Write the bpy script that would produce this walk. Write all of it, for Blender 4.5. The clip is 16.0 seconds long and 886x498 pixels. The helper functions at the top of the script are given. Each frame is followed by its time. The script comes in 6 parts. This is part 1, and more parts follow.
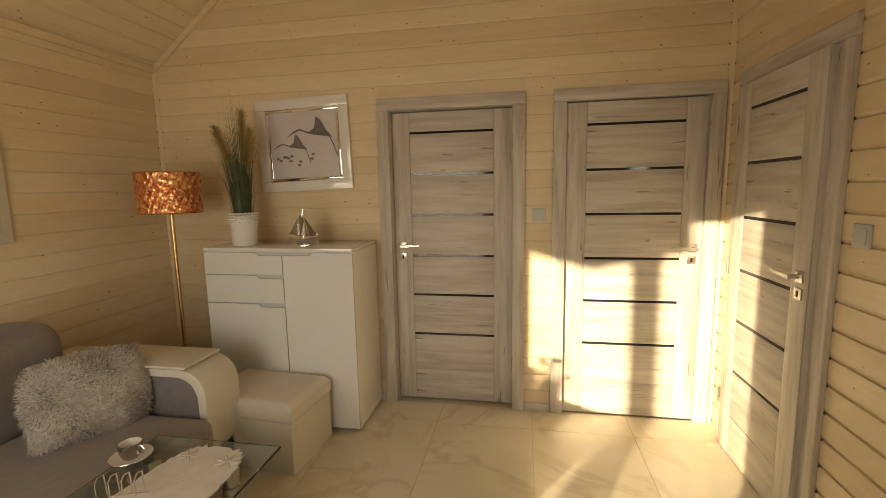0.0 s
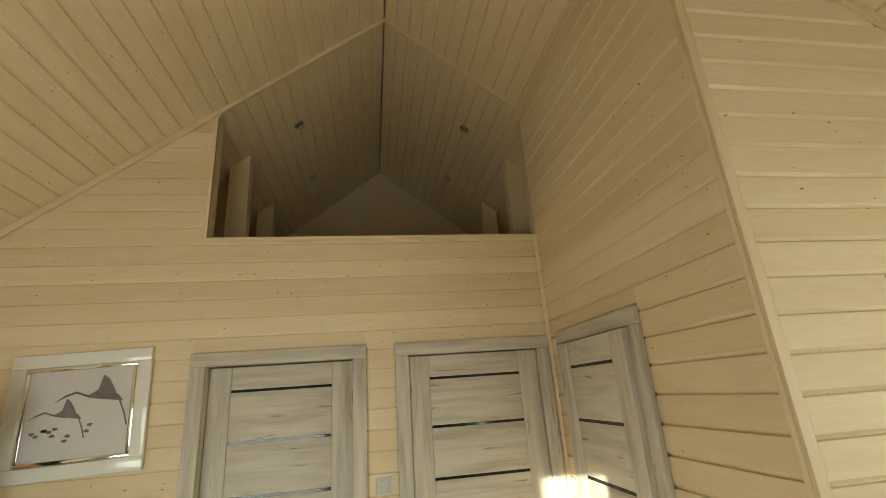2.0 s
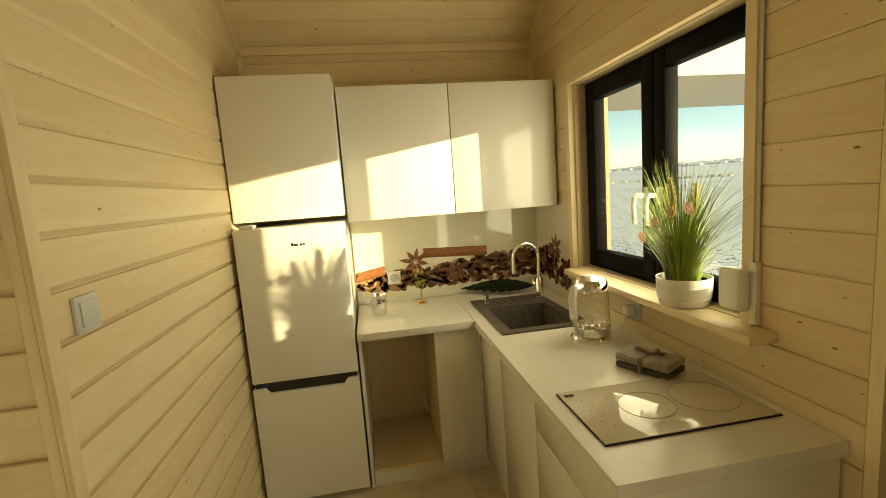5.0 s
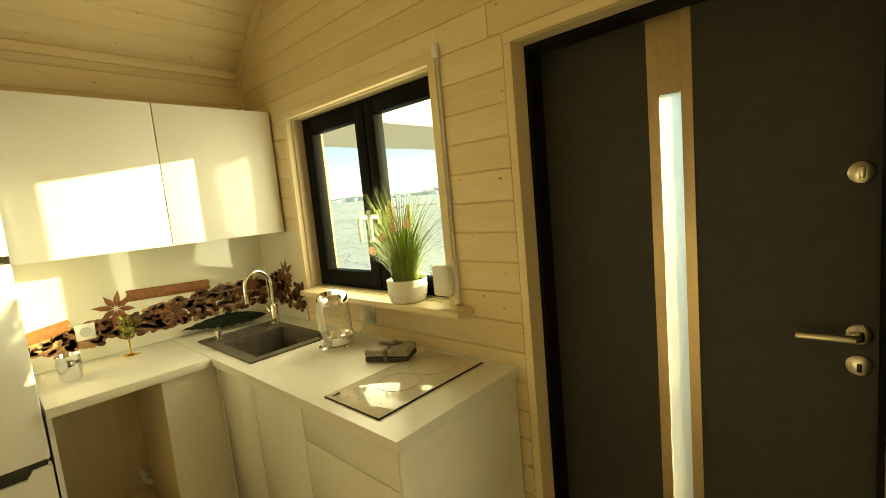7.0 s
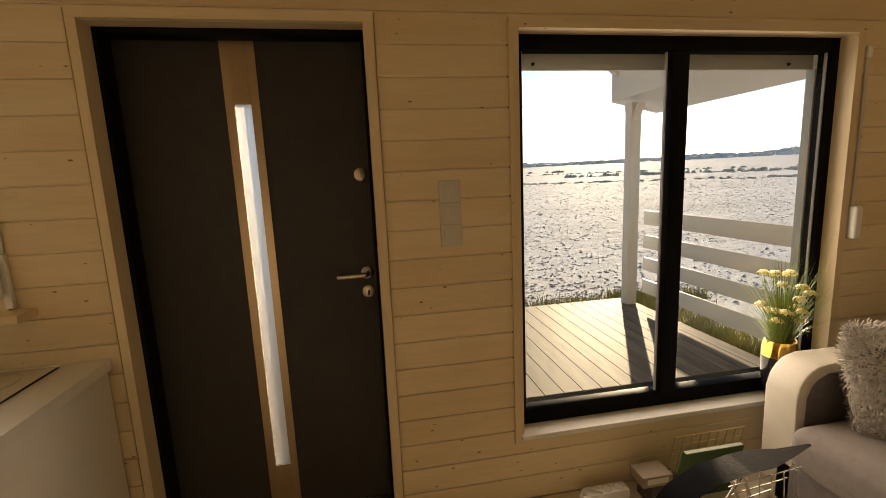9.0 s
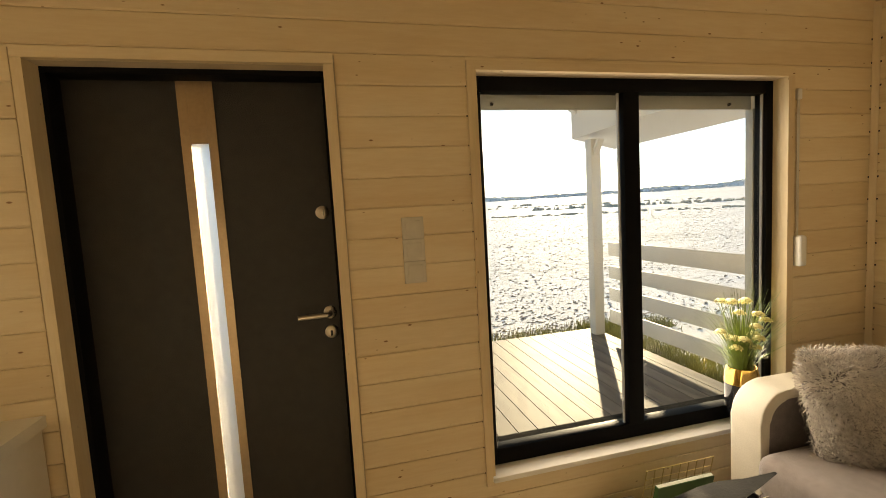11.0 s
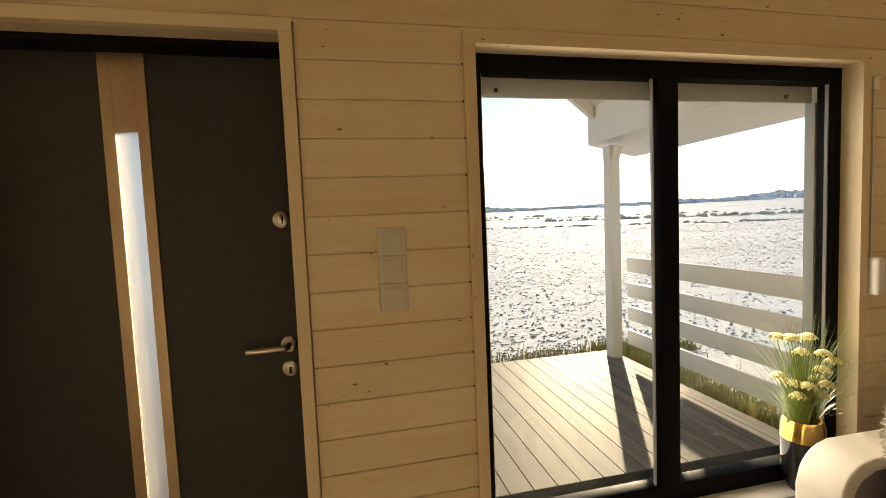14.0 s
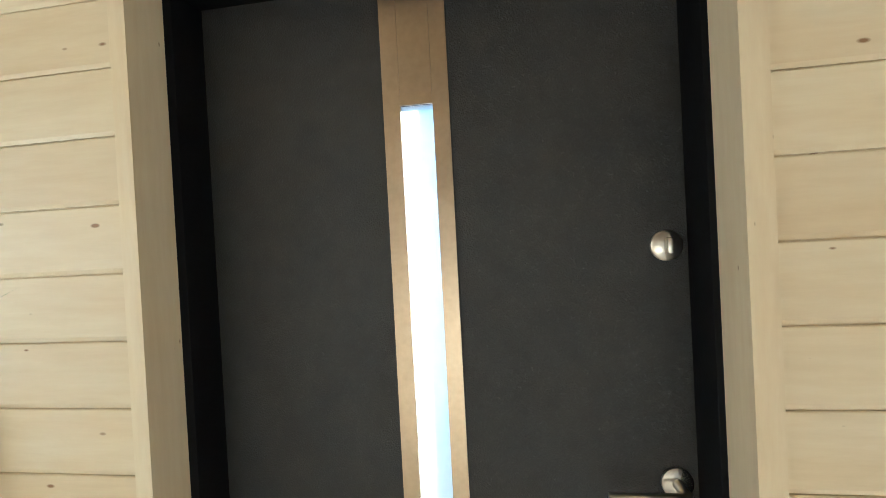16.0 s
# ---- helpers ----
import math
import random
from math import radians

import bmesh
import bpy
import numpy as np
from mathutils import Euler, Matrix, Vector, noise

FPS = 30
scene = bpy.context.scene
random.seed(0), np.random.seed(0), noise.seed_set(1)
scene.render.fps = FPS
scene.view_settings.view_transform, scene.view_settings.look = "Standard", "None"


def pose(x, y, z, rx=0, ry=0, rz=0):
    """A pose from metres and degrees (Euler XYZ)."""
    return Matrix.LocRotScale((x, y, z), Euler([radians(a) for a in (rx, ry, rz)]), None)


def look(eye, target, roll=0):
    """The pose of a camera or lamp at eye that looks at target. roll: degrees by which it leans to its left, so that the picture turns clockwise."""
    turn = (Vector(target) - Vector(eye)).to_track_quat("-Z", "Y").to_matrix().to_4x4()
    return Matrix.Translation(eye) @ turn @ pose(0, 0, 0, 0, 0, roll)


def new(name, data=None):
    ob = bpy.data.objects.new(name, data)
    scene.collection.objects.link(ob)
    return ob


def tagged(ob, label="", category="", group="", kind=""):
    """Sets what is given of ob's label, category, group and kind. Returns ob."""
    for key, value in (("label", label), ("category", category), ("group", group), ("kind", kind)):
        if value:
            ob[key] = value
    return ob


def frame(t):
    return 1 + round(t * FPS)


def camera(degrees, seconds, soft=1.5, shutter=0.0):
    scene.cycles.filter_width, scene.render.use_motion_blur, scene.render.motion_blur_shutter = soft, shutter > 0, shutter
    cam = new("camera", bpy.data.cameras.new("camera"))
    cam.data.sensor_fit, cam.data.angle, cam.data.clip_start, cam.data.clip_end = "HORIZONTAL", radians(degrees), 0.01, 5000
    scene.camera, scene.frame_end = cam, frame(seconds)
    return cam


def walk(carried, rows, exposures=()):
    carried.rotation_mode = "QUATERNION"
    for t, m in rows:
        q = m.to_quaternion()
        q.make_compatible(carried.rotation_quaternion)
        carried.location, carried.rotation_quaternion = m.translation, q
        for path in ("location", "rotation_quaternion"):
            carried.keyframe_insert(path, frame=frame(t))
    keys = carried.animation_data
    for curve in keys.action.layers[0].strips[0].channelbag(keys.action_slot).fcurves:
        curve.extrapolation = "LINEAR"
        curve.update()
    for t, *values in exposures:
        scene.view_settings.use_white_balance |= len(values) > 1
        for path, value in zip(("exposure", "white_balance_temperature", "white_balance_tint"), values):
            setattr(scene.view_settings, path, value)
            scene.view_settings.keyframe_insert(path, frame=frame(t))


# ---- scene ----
cam = camera(90.3, 16.0, soft=0.8)
PATH = [
    (0, (1.148, 0.558, 1.494), (0.792, 2.507, 1.224), -1.1),
    (0.5, (1.142, 0.553, 1.487), (0.757, 2.501, 1.247), -1.5),
    (1, (1.223, 0.621, 1.548), (1.156, 2.618, 1.464), -2.2),
    (1.5, (1.23, 0.678, 1.658), (1.55, 2.646, 1.818), -1.9),
    (2, (1.192, 0.708, 1.785), (1.52, 2.583, 2.399), -4.1),
    (2.3, (1.263, 0.722, 1.783), (1.517, 2.587, 2.458), -4.4),
    (2.5, (1.268, 0.751, 1.786), (1.542, 2.611, 2.467), -4.6),
    (2.9, (1.431, 0.835, 1.721), (1.833, 2.748, 2.146), -1.9),
    (3, (1.474, 0.857, 1.692), (1.992, 2.746, 2.098), -2.0),
    (3.2, (1.527, 0.9, 1.667), (2.365, 2.674, 2.057), -2.2),
    (3.5, (1.63, 0.964, 1.616), (3.022, 2.382, 1.842), -1.8),
    (4, (1.663, 1.109, 1.545), (3.572, 1.7, 1.454), -2.0),
    (4.3, (1.607, 1.097, 1.535), (3.592, 1.277, 1.365), -3.6),
    (4.5, (1.522, 1.111, 1.515), (3.51, 1.058, 1.304), -3.4),
    (5, (1.371, 1.173, 1.517), (3.329, 0.858, 1.255), -4.2),
    (5.2, (1.355, 1.195, 1.524), (3.301, 0.817, 1.256), -4.1),
    (7.5, (1.291, 1.465, 1.487), (2.344, -0.215, 1.225), -4.6),
    (8, (1.331, 1.552, 1.473), (2.087, -0.276, 1.182), -3.8),
    (8.3, (1.299, 1.656, 1.426), (1.814, -0.256, 1.145), -5.1),
    (8.5, (1.32, 1.714, 1.429), (1.607, -0.24, 1.116), -3.8),
    (9, (1.261, 1.767, 1.439), (0.924, -0.178, 1.116), -2.5),
    (9.2, (1.243, 1.763, 1.436), (0.755, -0.155, 1.153), -2.5),
    (11.5, (1.227, 1.76, 1.451), (0.759, -0.177, 1.276), -3.3),
    (12, (1.228, 1.758, 1.455), (0.761, -0.179, 1.285), -3.2),
    (12.5, (1.237, 1.753, 1.448), (0.771, -0.186, 1.294), -3.1),
    (13, (1.245, 1.735, 1.445), (0.776, -0.204, 1.3), -2.9),
    (13.5, (1.169, 1.615, 1.434), (0.723, -0.33, 1.301), -2.8),
    (14, (1.068, 1.426, 1.44), (0.643, -0.524, 1.309), -2.4),
    (14.5, (1.177, 1.306, 1.46), (0.781, -0.648, 1.299), -1.3),
    (15, (1.391, 1.128, 1.51), (1.113, -0.847, 1.354), -1.6),
    (15.3, (1.53, 1.054, 1.457), (1.335, -0.936, 1.403), -1.8),
    (15.5, (1.528, 0.979, 1.475), (1.509, -1.019, 1.408), -2.0),
    (15.6, (1.551, 0.931, 1.444), (1.553, -1.069, 1.428), -1.8),
    (16, (1.533, 0.727, 1.485), (1.823, -1.252, 1.463), -3.0),
]
# seconds, stops, white balance
EXPOSURES = [
    (0.0, 1.13, 8500, 11),
    (0.5, 1.12, 8600, 10),
    (1.0, 0.82, 8700, 8),
    (1.5, 0.92, 9200, 6),
    (2.0, 1.70, 6625, -5),
    (2.3, 1.97, 4900, 2),
    (2.5, 2.07, 4800, 2),
    (2.8, 1.72, 5200, 0),
    (3.0, 1.36, 6900, -19),
    (3.2, 0.82, 9000, -8),
    (3.5, 0.53, 10000, 1),
    (4.0, 0.82, 12200, 4),
    (4.5, 0.95, 10000, 4),
    (5.0, 1.22, 10800, -6),
    (7.5, 1.70, 11500, -16),
    (8.0, 1.57, 11000, -12),
    (8.5, 0.22, 8200, 18),
    (9.0, 0.77, 8900, 18),
    (11.5, 1.38, 8750, 11),
    (12.5, 1.38, 8950, 11),
    (14.0, 1.22, 8200, 14),
    (14.5, 1.17, 7700, 21),
    (15.0, 1.17, 7800, 14),
    (15.5, 1.87, 9000, 6),
    (15.7, 2.07, 7400, 2),
    (16.0, 2.84, 4675, 1),
]
walk(cam, [(t, look(eye, target, roll)) for t, eye, target, roll in PATH], EXPOSURES)

# ---- world, sun, exposure ----
SUN_TO = Vector((-0.500, -0.860, 0.147)).normalized()
world = bpy.data.worlds.new("world")
scene.world = world
world.use_nodes = True
wn = world.node_tree
sky = wn.nodes.new("ShaderNodeTexSky")
sky.sky_type = "NISHITA"
sky.sun_disc = False
sky.sun_elevation = math.asin(SUN_TO.z)
sky.sun_rotation = math.atan2(SUN_TO.x, SUN_TO.y)
sky.dust_density, sky.air_density, sky.ozone_density = 0.05, 0.6, 1.5
# thin winter haze pales the sky
pale = wn.nodes.new("ShaderNodeHueSaturation")
pale.inputs["Saturation"].default_value, pale.inputs["Value"].default_value = 1.0, 1.0
wn.links.new(sky.outputs["Color"], pale.inputs["Color"])
wn.links.new(pale.outputs["Color"], wn.nodes["Background"].inputs["Color"])
wn.nodes["Background"].inputs["Strength"].default_value = 0.15
sun_data = bpy.data.lights.new("sun", "SUN")
sun_data.energy, sun_data.angle, sun_data.color = 5.0, radians(0.6), (1.0, 0.91, 0.72)
sun_lamp = new("sun", sun_data)
sun_lamp.matrix_world = look(SUN_TO * 50, (0, 0, 0))


def window_light(name, x, z, w, h, power):
    """Sky light that enters by a window, as an area lamp in its opening."""
    d = bpy.data.lights.new(name, "AREA")
    d.shape, d.size, d.size_y, d.energy, d.color = "RECTANGLE", w, h, power, (1.0, 0.95, 0.88)
    ob = new(name, d)
    ob.matrix_world = look((x, 0.046, z), (x, 1.0, z))
    return ob


window_light("window_light_big", -0.1, 1.15, 1.35, 1.4, 9.5)
window_light("window_light_kitchen", 3.02, 1.52, 0.9, 0.8, 4.2)


# ---- materials ----
def nodes_of(name):
    m = bpy.data.materials.new(name)
    m.use_nodes = True
    nt = m.node_tree
    return m, nt, nt.nodes["Principled BSDF"]


def node(nt, kind, **kw):
    n = nt.nodes.new(kind)
    for k, v in kw.items():
        n.inputs[k.replace("_", " ")].default_value = v
    return n


def ramp(nt, stops):
    n = nt.nodes.new("ShaderNodeValToRGB")
    e = n.color_ramp.elements
    while len(e) < len(stops):
        e.new(0.5)
    for el, (p, c) in zip(e, stops):
        el.position, el.color = p, (*c, 1) if len(c) == 3 else c
    return n


def coords(nt, scale, rot=(0, 0, 0), rand=True):
    tc = nt.nodes.new("ShaderNodeTexCoord")
    mp = nt.nodes.new("ShaderNodeMapping")
    mp.inputs["Scale"].default_value = scale
    mp.inputs["Rotation"].default_value = rot
    src = tc.outputs["Object"]
    if rand:
        oi = nt.nodes.new("ShaderNodeObjectInfo")
        mul = nt.nodes.new("ShaderNodeMath")
        mul.operation = "MULTIPLY"
        mul.inputs[1].default_value = 37.0
        nt.links.new(oi.outputs["Random"], mul.inputs[0])
        add = nt.nodes.new("ShaderNodeVectorMath")
        add.operation = "ADD"
        nt.links.new(src, add.inputs[0])
        nt.links.new(mul.outputs[0], add.inputs[1])
        src = add.outputs[0]
    nt.links.new(src, mp.inputs["Vector"])
    return mp.outputs["Vector"]


def mixc(nt, a, b, fac, mode="MIX"):
    n = nt.nodes.new("ShaderNodeMix")
    n.data_type, n.blend_type = "RGBA", mode
    for sock, v in ((n.inputs[0], fac), (n.inputs[6], a), (n.inputs[7], b)):
        if hasattr(v, "links"):
            nt.links.new(v, sock)
        else:
            sock.default_value = (*v, 1) if isinstance(v, tuple) else v
    return n.outputs[2]


def bump(nt, bsdf, height, strength, dist=0.002):
    b = node(nt, "ShaderNodeBump", Strength=strength, Distance=dist)
    nt.links.new(height, b.inputs["Height"])
    nt.links.new(b.outputs["Normal"], bsdf.inputs["Normal"])


def pine(name, light, dark, axis="x", rough=0.45, island=False):
    """Whitewashed pine: grain along the axis, growth rings, knots."""
    m, nt, p = nodes_of(name)
    L = nt.links
    sc = {"x": (1.0, 9, 9), "y": (9, 1.0, 9), "z": (9, 9, 1.0)}[axis]
    ks = {"x": (11, 26, 26), "y": (26, 11, 26), "z": (26, 26, 11)}[axis]
    v = coords(nt, sc)
    if island:
        geo = nt.nodes.new("ShaderNodeNewGeometry")
        mu = nt.nodes.new("ShaderNodeVectorMath")
        mu.operation = "SCALE"
        mu.inputs[0].default_value = (31, 17, 23)
        L.new(geo.outputs["Random Per Island"], mu.inputs[3])
        ad = nt.nodes.new("ShaderNodeVectorMath")
        ad.operation = "ADD"
        L.new(v, ad.inputs[0])
        L.new(mu.outputs[0], ad.inputs[1])
        v = ad.outputs[0]
    big = node(nt, "ShaderNodeTexNoise", Scale=1.3, Detail=3.0, Distortion=0.6)
    fine = node(nt, "ShaderNodeTexNoise", Scale=9.0, Detail=4.0, Roughness=0.65)
    L.new(v, big.inputs["Vector"])
    L.new(v, fine.inputs["Vector"])
    r1 = ramp(nt, [(0.32, dark), (0.62, light)])
    L.new(big.outputs["Fac"], r1.inputs[0])
    r2 = ramp(nt, [(0.35, (0.93, 0.895, 0.84)), (0.65, (1, 1, 1))])
    L.new(fine.outputs["Fac"], r2.inputs[0])
    col = mixc(nt, r1.outputs[0], r2.outputs[0], 0.7, "MULTIPLY")
    # knots: sparse dark ovals
    vk = nt.nodes.new("ShaderNodeMapping")
    kk = {"x": (0.27, 0.9, 0.9), "y": (0.9, 0.27, 0.9), "z": (0.9, 0.9, 0.27)}[axis]
    sc2 = tuple(b / a * 1.0 for a, b in zip(sc, ks))
    vk.inputs["Scale"].default_value = sc2
    L.new(v, vk.inputs["Vector"])
    vor = node(nt, "ShaderNodeTexVoronoi", Scale=1.0)
    L.new(vk.outputs[0], vor.inputs["Vector"])
    size = nt.nodes.new("ShaderNodeSeparateColor")
    L.new(vor.outputs["Color"], size.inputs[0])
    gate = nt.nodes.new("ShaderNodeMapRange")
    gate.inputs[1].default_value, gate.inputs[2].default_value, gate.inputs[3].default_value, gate.inputs[4].default_value = 0.20, 1.0, 0.03, 0.10
    L.new(size.outputs[0], gate.inputs[0])
    sub = nt.nodes.new("ShaderNodeMath")
    sub.operation = "SUBTRACT"
    L.new(gate.outputs[0], sub.inputs[0])
    L.new(vor.outputs["Distance"], sub.inputs[1])
    kr = nt.nodes.new("ShaderNodeMapRange")
    kr.inputs[1].default_value, kr.inputs[2].default_value = -0.015, 0.035
    L.new(sub.outputs[0], kr.inputs[0])
    col = mixc(nt, col, (0.27, 0.135, 0.05), kr.outputs[0])
    oi = nt.nodes.new("ShaderNodeObjectInfo")
    tone = ramp(nt, [(0.0, (0.90, 0.87, 0.83)), (1.0, (1.0, 1.0, 1.0))])
    L.new(oi.outputs["Random"], tone.inputs[0])
    col = mixc(nt, col, tone.outputs[0], 1.0, "MULTIPLY")
    L.new(col, p.inputs["Base Color"])
    p.inputs["Roughness"].default_value = rough
    bump(nt, p, fine.outputs["Fac"], 0.06)
    return m


def plain(name, color, rough=0.5, metal=0.0, grain=0.04, scale=40.0, coat=0.0, bumpy=0.0, **more):
    """A painted, plastic or metal surface with slight unevenness at two scales."""
    m, nt, p = nodes_of(name)
    v = coords(nt, (1, 1, 1))
    n1 = node(nt, "ShaderNodeTexNoise", Scale=scale, Detail=4.0)
    n2 = node(nt, "ShaderNodeTexNoise", Scale=scale / 12, Detail=2.0)
    nt.links.new(v, n1.inputs["Vector"])
    nt.links.new(v, n2.inputs["Vector"])
    lo, hi = tuple(c * (1 - grain * 2) for c in color), tuple(min(1, c * (1 + grain)) for c in color)
    r = ramp(nt, [(0.3, lo), (0.7, hi)])
    add = nt.nodes.new("ShaderNodeMath")
    add.operation = "ADD"
    half = nt.nodes.new("ShaderNodeMath")
    half.operation = "MULTIPLY"
    half.inputs[1].default_value = 0.5
    nt.links.new(n1.outputs["Fac"], add.inputs[0])
    nt.links.new(n2.outputs["Fac"], add.inputs[1])
    nt.links.new(add.outputs[0], half.inputs[0])
    nt.links.new(half.outputs[0], r.inputs[0])
    nt.links.new(r.outputs[0], p.inputs["Base Color"])
    rr = nt.nodes.new("ShaderNodeMapRange")
    rr.inputs[3].default_value, rr.inputs[4].default_value = max(0.02, rough * 0.85), min(1, rough * 1.15)
    nt.links.new(n2.outputs["Fac"], rr.inputs[0])
    nt.links.new(rr.outputs[0], p.inputs["Roughness"])
    p.inputs["Metallic"].default_value = metal
    p.inputs["Coat Weight"].default_value = coat
    if bumpy:
        bump(nt, p, n1.outputs["Fac"], bumpy, 0.003)
    for k, val in more.items():
        p.inputs[k.replace("_", " ")].default_value = val
    return m


def laminate(name, axis):
    """Pale grey-washed oak laminate with dark cracks along the grain."""
    m, nt, p = nodes_of(name)
    L = nt.links
    sc = {"x": (1.2, 14, 14), "z": (14, 14, 1.2)}[axis]
    v = coords(nt, sc)
    n1 = node(nt, "ShaderNodeTexNoise", Scale=1.6, Detail=6.0, Roughness=0.6, Distortion=0.3)
    n2 = node(nt, "ShaderNodeTexNoise", Scale=3.3, Detail=3.0, Roughness=0.5, Distortion=0.8)
    L.new(v, n1.inputs["Vector"])
    L.new(v, n2.inputs["Vector"])
    r1 = ramp(nt, [(0.3, (0.42, 0.37, 0.31)), (0.55, (0.60, 0.55, 0.48)), (0.75, (0.68, 0.63, 0.56))])
    L.new(n1.outputs["Fac"], r1.inputs[0])
    r2 = ramp(nt, [(0.66, (1, 1, 1)), (0.72, (0.45, 0.36, 0.28))])
    L.new(n2.outputs["Fac"], r2.inputs[0])
    col = mixc(nt, r1.outputs[0], r2.outputs[0], 0.85, "MULTIPLY")
    L.new(col, p.inputs["Base Color"])
    p.inputs["Roughness"].default_value = 0.5
    bump(nt, p, n1.outputs["Fac"], 0.1)
    return m


def marble(name):
    m, nt, p = nodes_of(name)
    L = nt.links
    v = coords(nt, (1, 1, 1))
    n0 = node(nt, "ShaderNodeTexNoise", Scale=1.5, Detail=5.0, Distortion=1.2)
    L.new(v, n0.inputs["Vector"])
    w = node(nt, "ShaderNodeTexNoise", Scale=0.9, Detail=6.0, Roughness=0.55, Distortion=1.6)
    L.new(v, w.inputs["Vector"])
    vein = ramp(nt, [(0.47, (1, 1, 1)), (0.497, (0.62, 0.50, 0.36)), (0.503, (0.66, 0.54, 0.40)), (0.55, (1, 1, 1))])
    L.new(w.outputs["Fac"], vein.inputs[0])
    base = ramp(nt, [(0.3, (0.70, 0.62, 0.47)), (0.7, (0.78, 0.72, 0.59))])
    L.new(n0.outputs["Fac"], base.inputs[0])
    col = mixc(nt, base.outputs[0], vein.outputs[0], 0.32, "MULTIPLY")
    L.new(col, p.inputs["Base Color"])
    p.inputs["Roughness"].default_value = 0.09
    return m


def glass(name, color=(1, 1, 1), rough=0.0):
    m, nt, p = nodes_of(name)
    p.inputs["Base Color"].default_value = (*color, 1)
    p.inputs["Transmission Weight"].default_value = 1.0
    p.inputs["Roughness"].default_value = rough
    p.inputs["IOR"].default_value = 1.45
    return m


def pane_glass(name, tint=(0.97, 0.98, 0.97)):
    """Thin window glass: clear, with a Fresnel gloss."""
    m, nt, p = nodes_of(name)
    nt.nodes.remove(p)
    out = nt.nodes["Material Output"]
    tr = nt.nodes.new("ShaderNodeBsdfTransparent")
    tr.inputs[0].default_value = (*tint, 1)
    gl = nt.nodes.new("ShaderNodeBsdfGlossy")
    gl.inputs["Roughness"].default_value = 0.02
    lw = nt.nodes.new("ShaderNodeLayerWeight")
    lw.inputs[0].default_value = 0.5
    pw = nt.nodes.new("ShaderNodeMath")
    pw.operation = "POWER"
    pw.inputs[1].default_value = 4.0
    fr = nt.nodes.new("ShaderNodeMath")
    fr.operation = "MULTIPLY_ADD"
    fr.inputs[1].default_value, fr.inputs[2].default_value = 0.5, 0.03
    nt.links.new(lw.outputs["Facing"], pw.inputs[0])
    nt.links.new(pw.outputs[0], fr.inputs[0])
    mx = nt.nodes.new("ShaderNodeMixShader")
    nt.links.new(fr.outputs[0], mx.inputs[0])
    nt.links.new(tr.outputs[0], mx.inputs[1])
    nt.links.new(gl.outputs[0], mx.inputs[2])
    nt.links.new(mx.outputs[0], out.inputs[0])
    return m


def snow_field(name):
    """Patchy snow over stubble and grass."""
    m, nt, p = nodes_of(name)
    L = nt.links
    v = coords(nt, (0.8, 2.4, 1), rand=False)
    n1 = node(nt, "ShaderNodeTexNoise", Scale=6.5, Detail=11.0, Roughness=0.72)
    n2 = node(nt, "ShaderNodeTexNoise", Scale=0.06, Detail=4.0)
    L.new(v, n1.inputs["Vector"])
    L.new(v, n2.inputs["Vector"])
    a = nt.nodes.new("ShaderNodeMath")
    a.operation = "MULTIPLY_ADD"
    a.inputs[1].default_value = 0.35
    L.new(n2.outputs["Fac"], a.inputs[0])
    L.new(n1.outputs["Fac"], a.inputs[2])
    r = ramp(nt, [(0.50, (0.20, 0.18, 0.13)), (0.56, (0.52, 0.52, 0.51)), (0.63, (0.84, 0.85, 0.87))])
    L.new(a.outputs[0], r.inputs[0])
    L.new(r.outputs[0], p.inputs["Base Color"])
    p.inputs["Roughness"].default_value = 0.9
    p.inputs["Specular IOR Level"].default_value = 0.12
    bump(nt, p, n1.outputs["Fac"], 0.9, 0.04)
    return m


PINE = pine("pine_plank", (0.81, 0.690, 0.490), (0.775, 0.632, 0.420))
PINE_CEIL = pine("pine_ceiling", (0.81, 0.690, 0.490), (0.775, 0.632, 0.420), axis="y", island=True)
PINE_V = pine("pine_trim_upright", (0.81, 0.690, 0.490), (0.775, 0.632, 0.425), axis="z")
PINE_Y = pine("pine_trim", (0.81, 0.690, 0.490), (0.775, 0.632, 0.425), axis="y")
PINE_BACK = plain("raw_timber", (0.60, 0.49, 0.35), 0.8)
OAK_H = laminate("oak_laminate_across", "x")
OAK_V = laminate("oak_laminate_upright", "z")
MARBLE = marble("ivory_marble_tile")
GROUT = plain("grout", (0.55, 0.48, 0.38), 0.8)
BLACK_GLASS = plain("black_glass_strip", (0.02, 0.02, 0.022), 0.08)
NICKEL = plain("brushed_nickel", (0.62, 0.58, 0.52), 0.28, 1.0)
STEEL = plain("brushed_steel", (0.50, 0.39, 0.27), 0.34, 1.0, 0.06, 90)
CHROME = plain("chrome", (0.86, 0.85, 0.83), 0.08, 1.0)
WHITE_GLOSS = plain("white_gloss_lacquer", (0.80, 0.79, 0.76), 0.10, coat=0.5, grain=0.01)
WHITE_MATT = plain("white_laminate", (0.78, 0.76, 0.72), 0.38, grain=0.02)
WHITE_PLASTIC = plain("white_plastic", (0.80, 0.79, 0.76), 0.35, grain=0.02)
SILVER_PLASTIC = plain("silver_grey_plastic", (0.55, 0.56, 0.55), 0.4)
ANTHRACITE = plain("anthracite_foil", (0.009, 0.009, 0.010), 0.5, grain=0.08, scale=160, bumpy=0.1, Specular_IOR_Level=0.03)
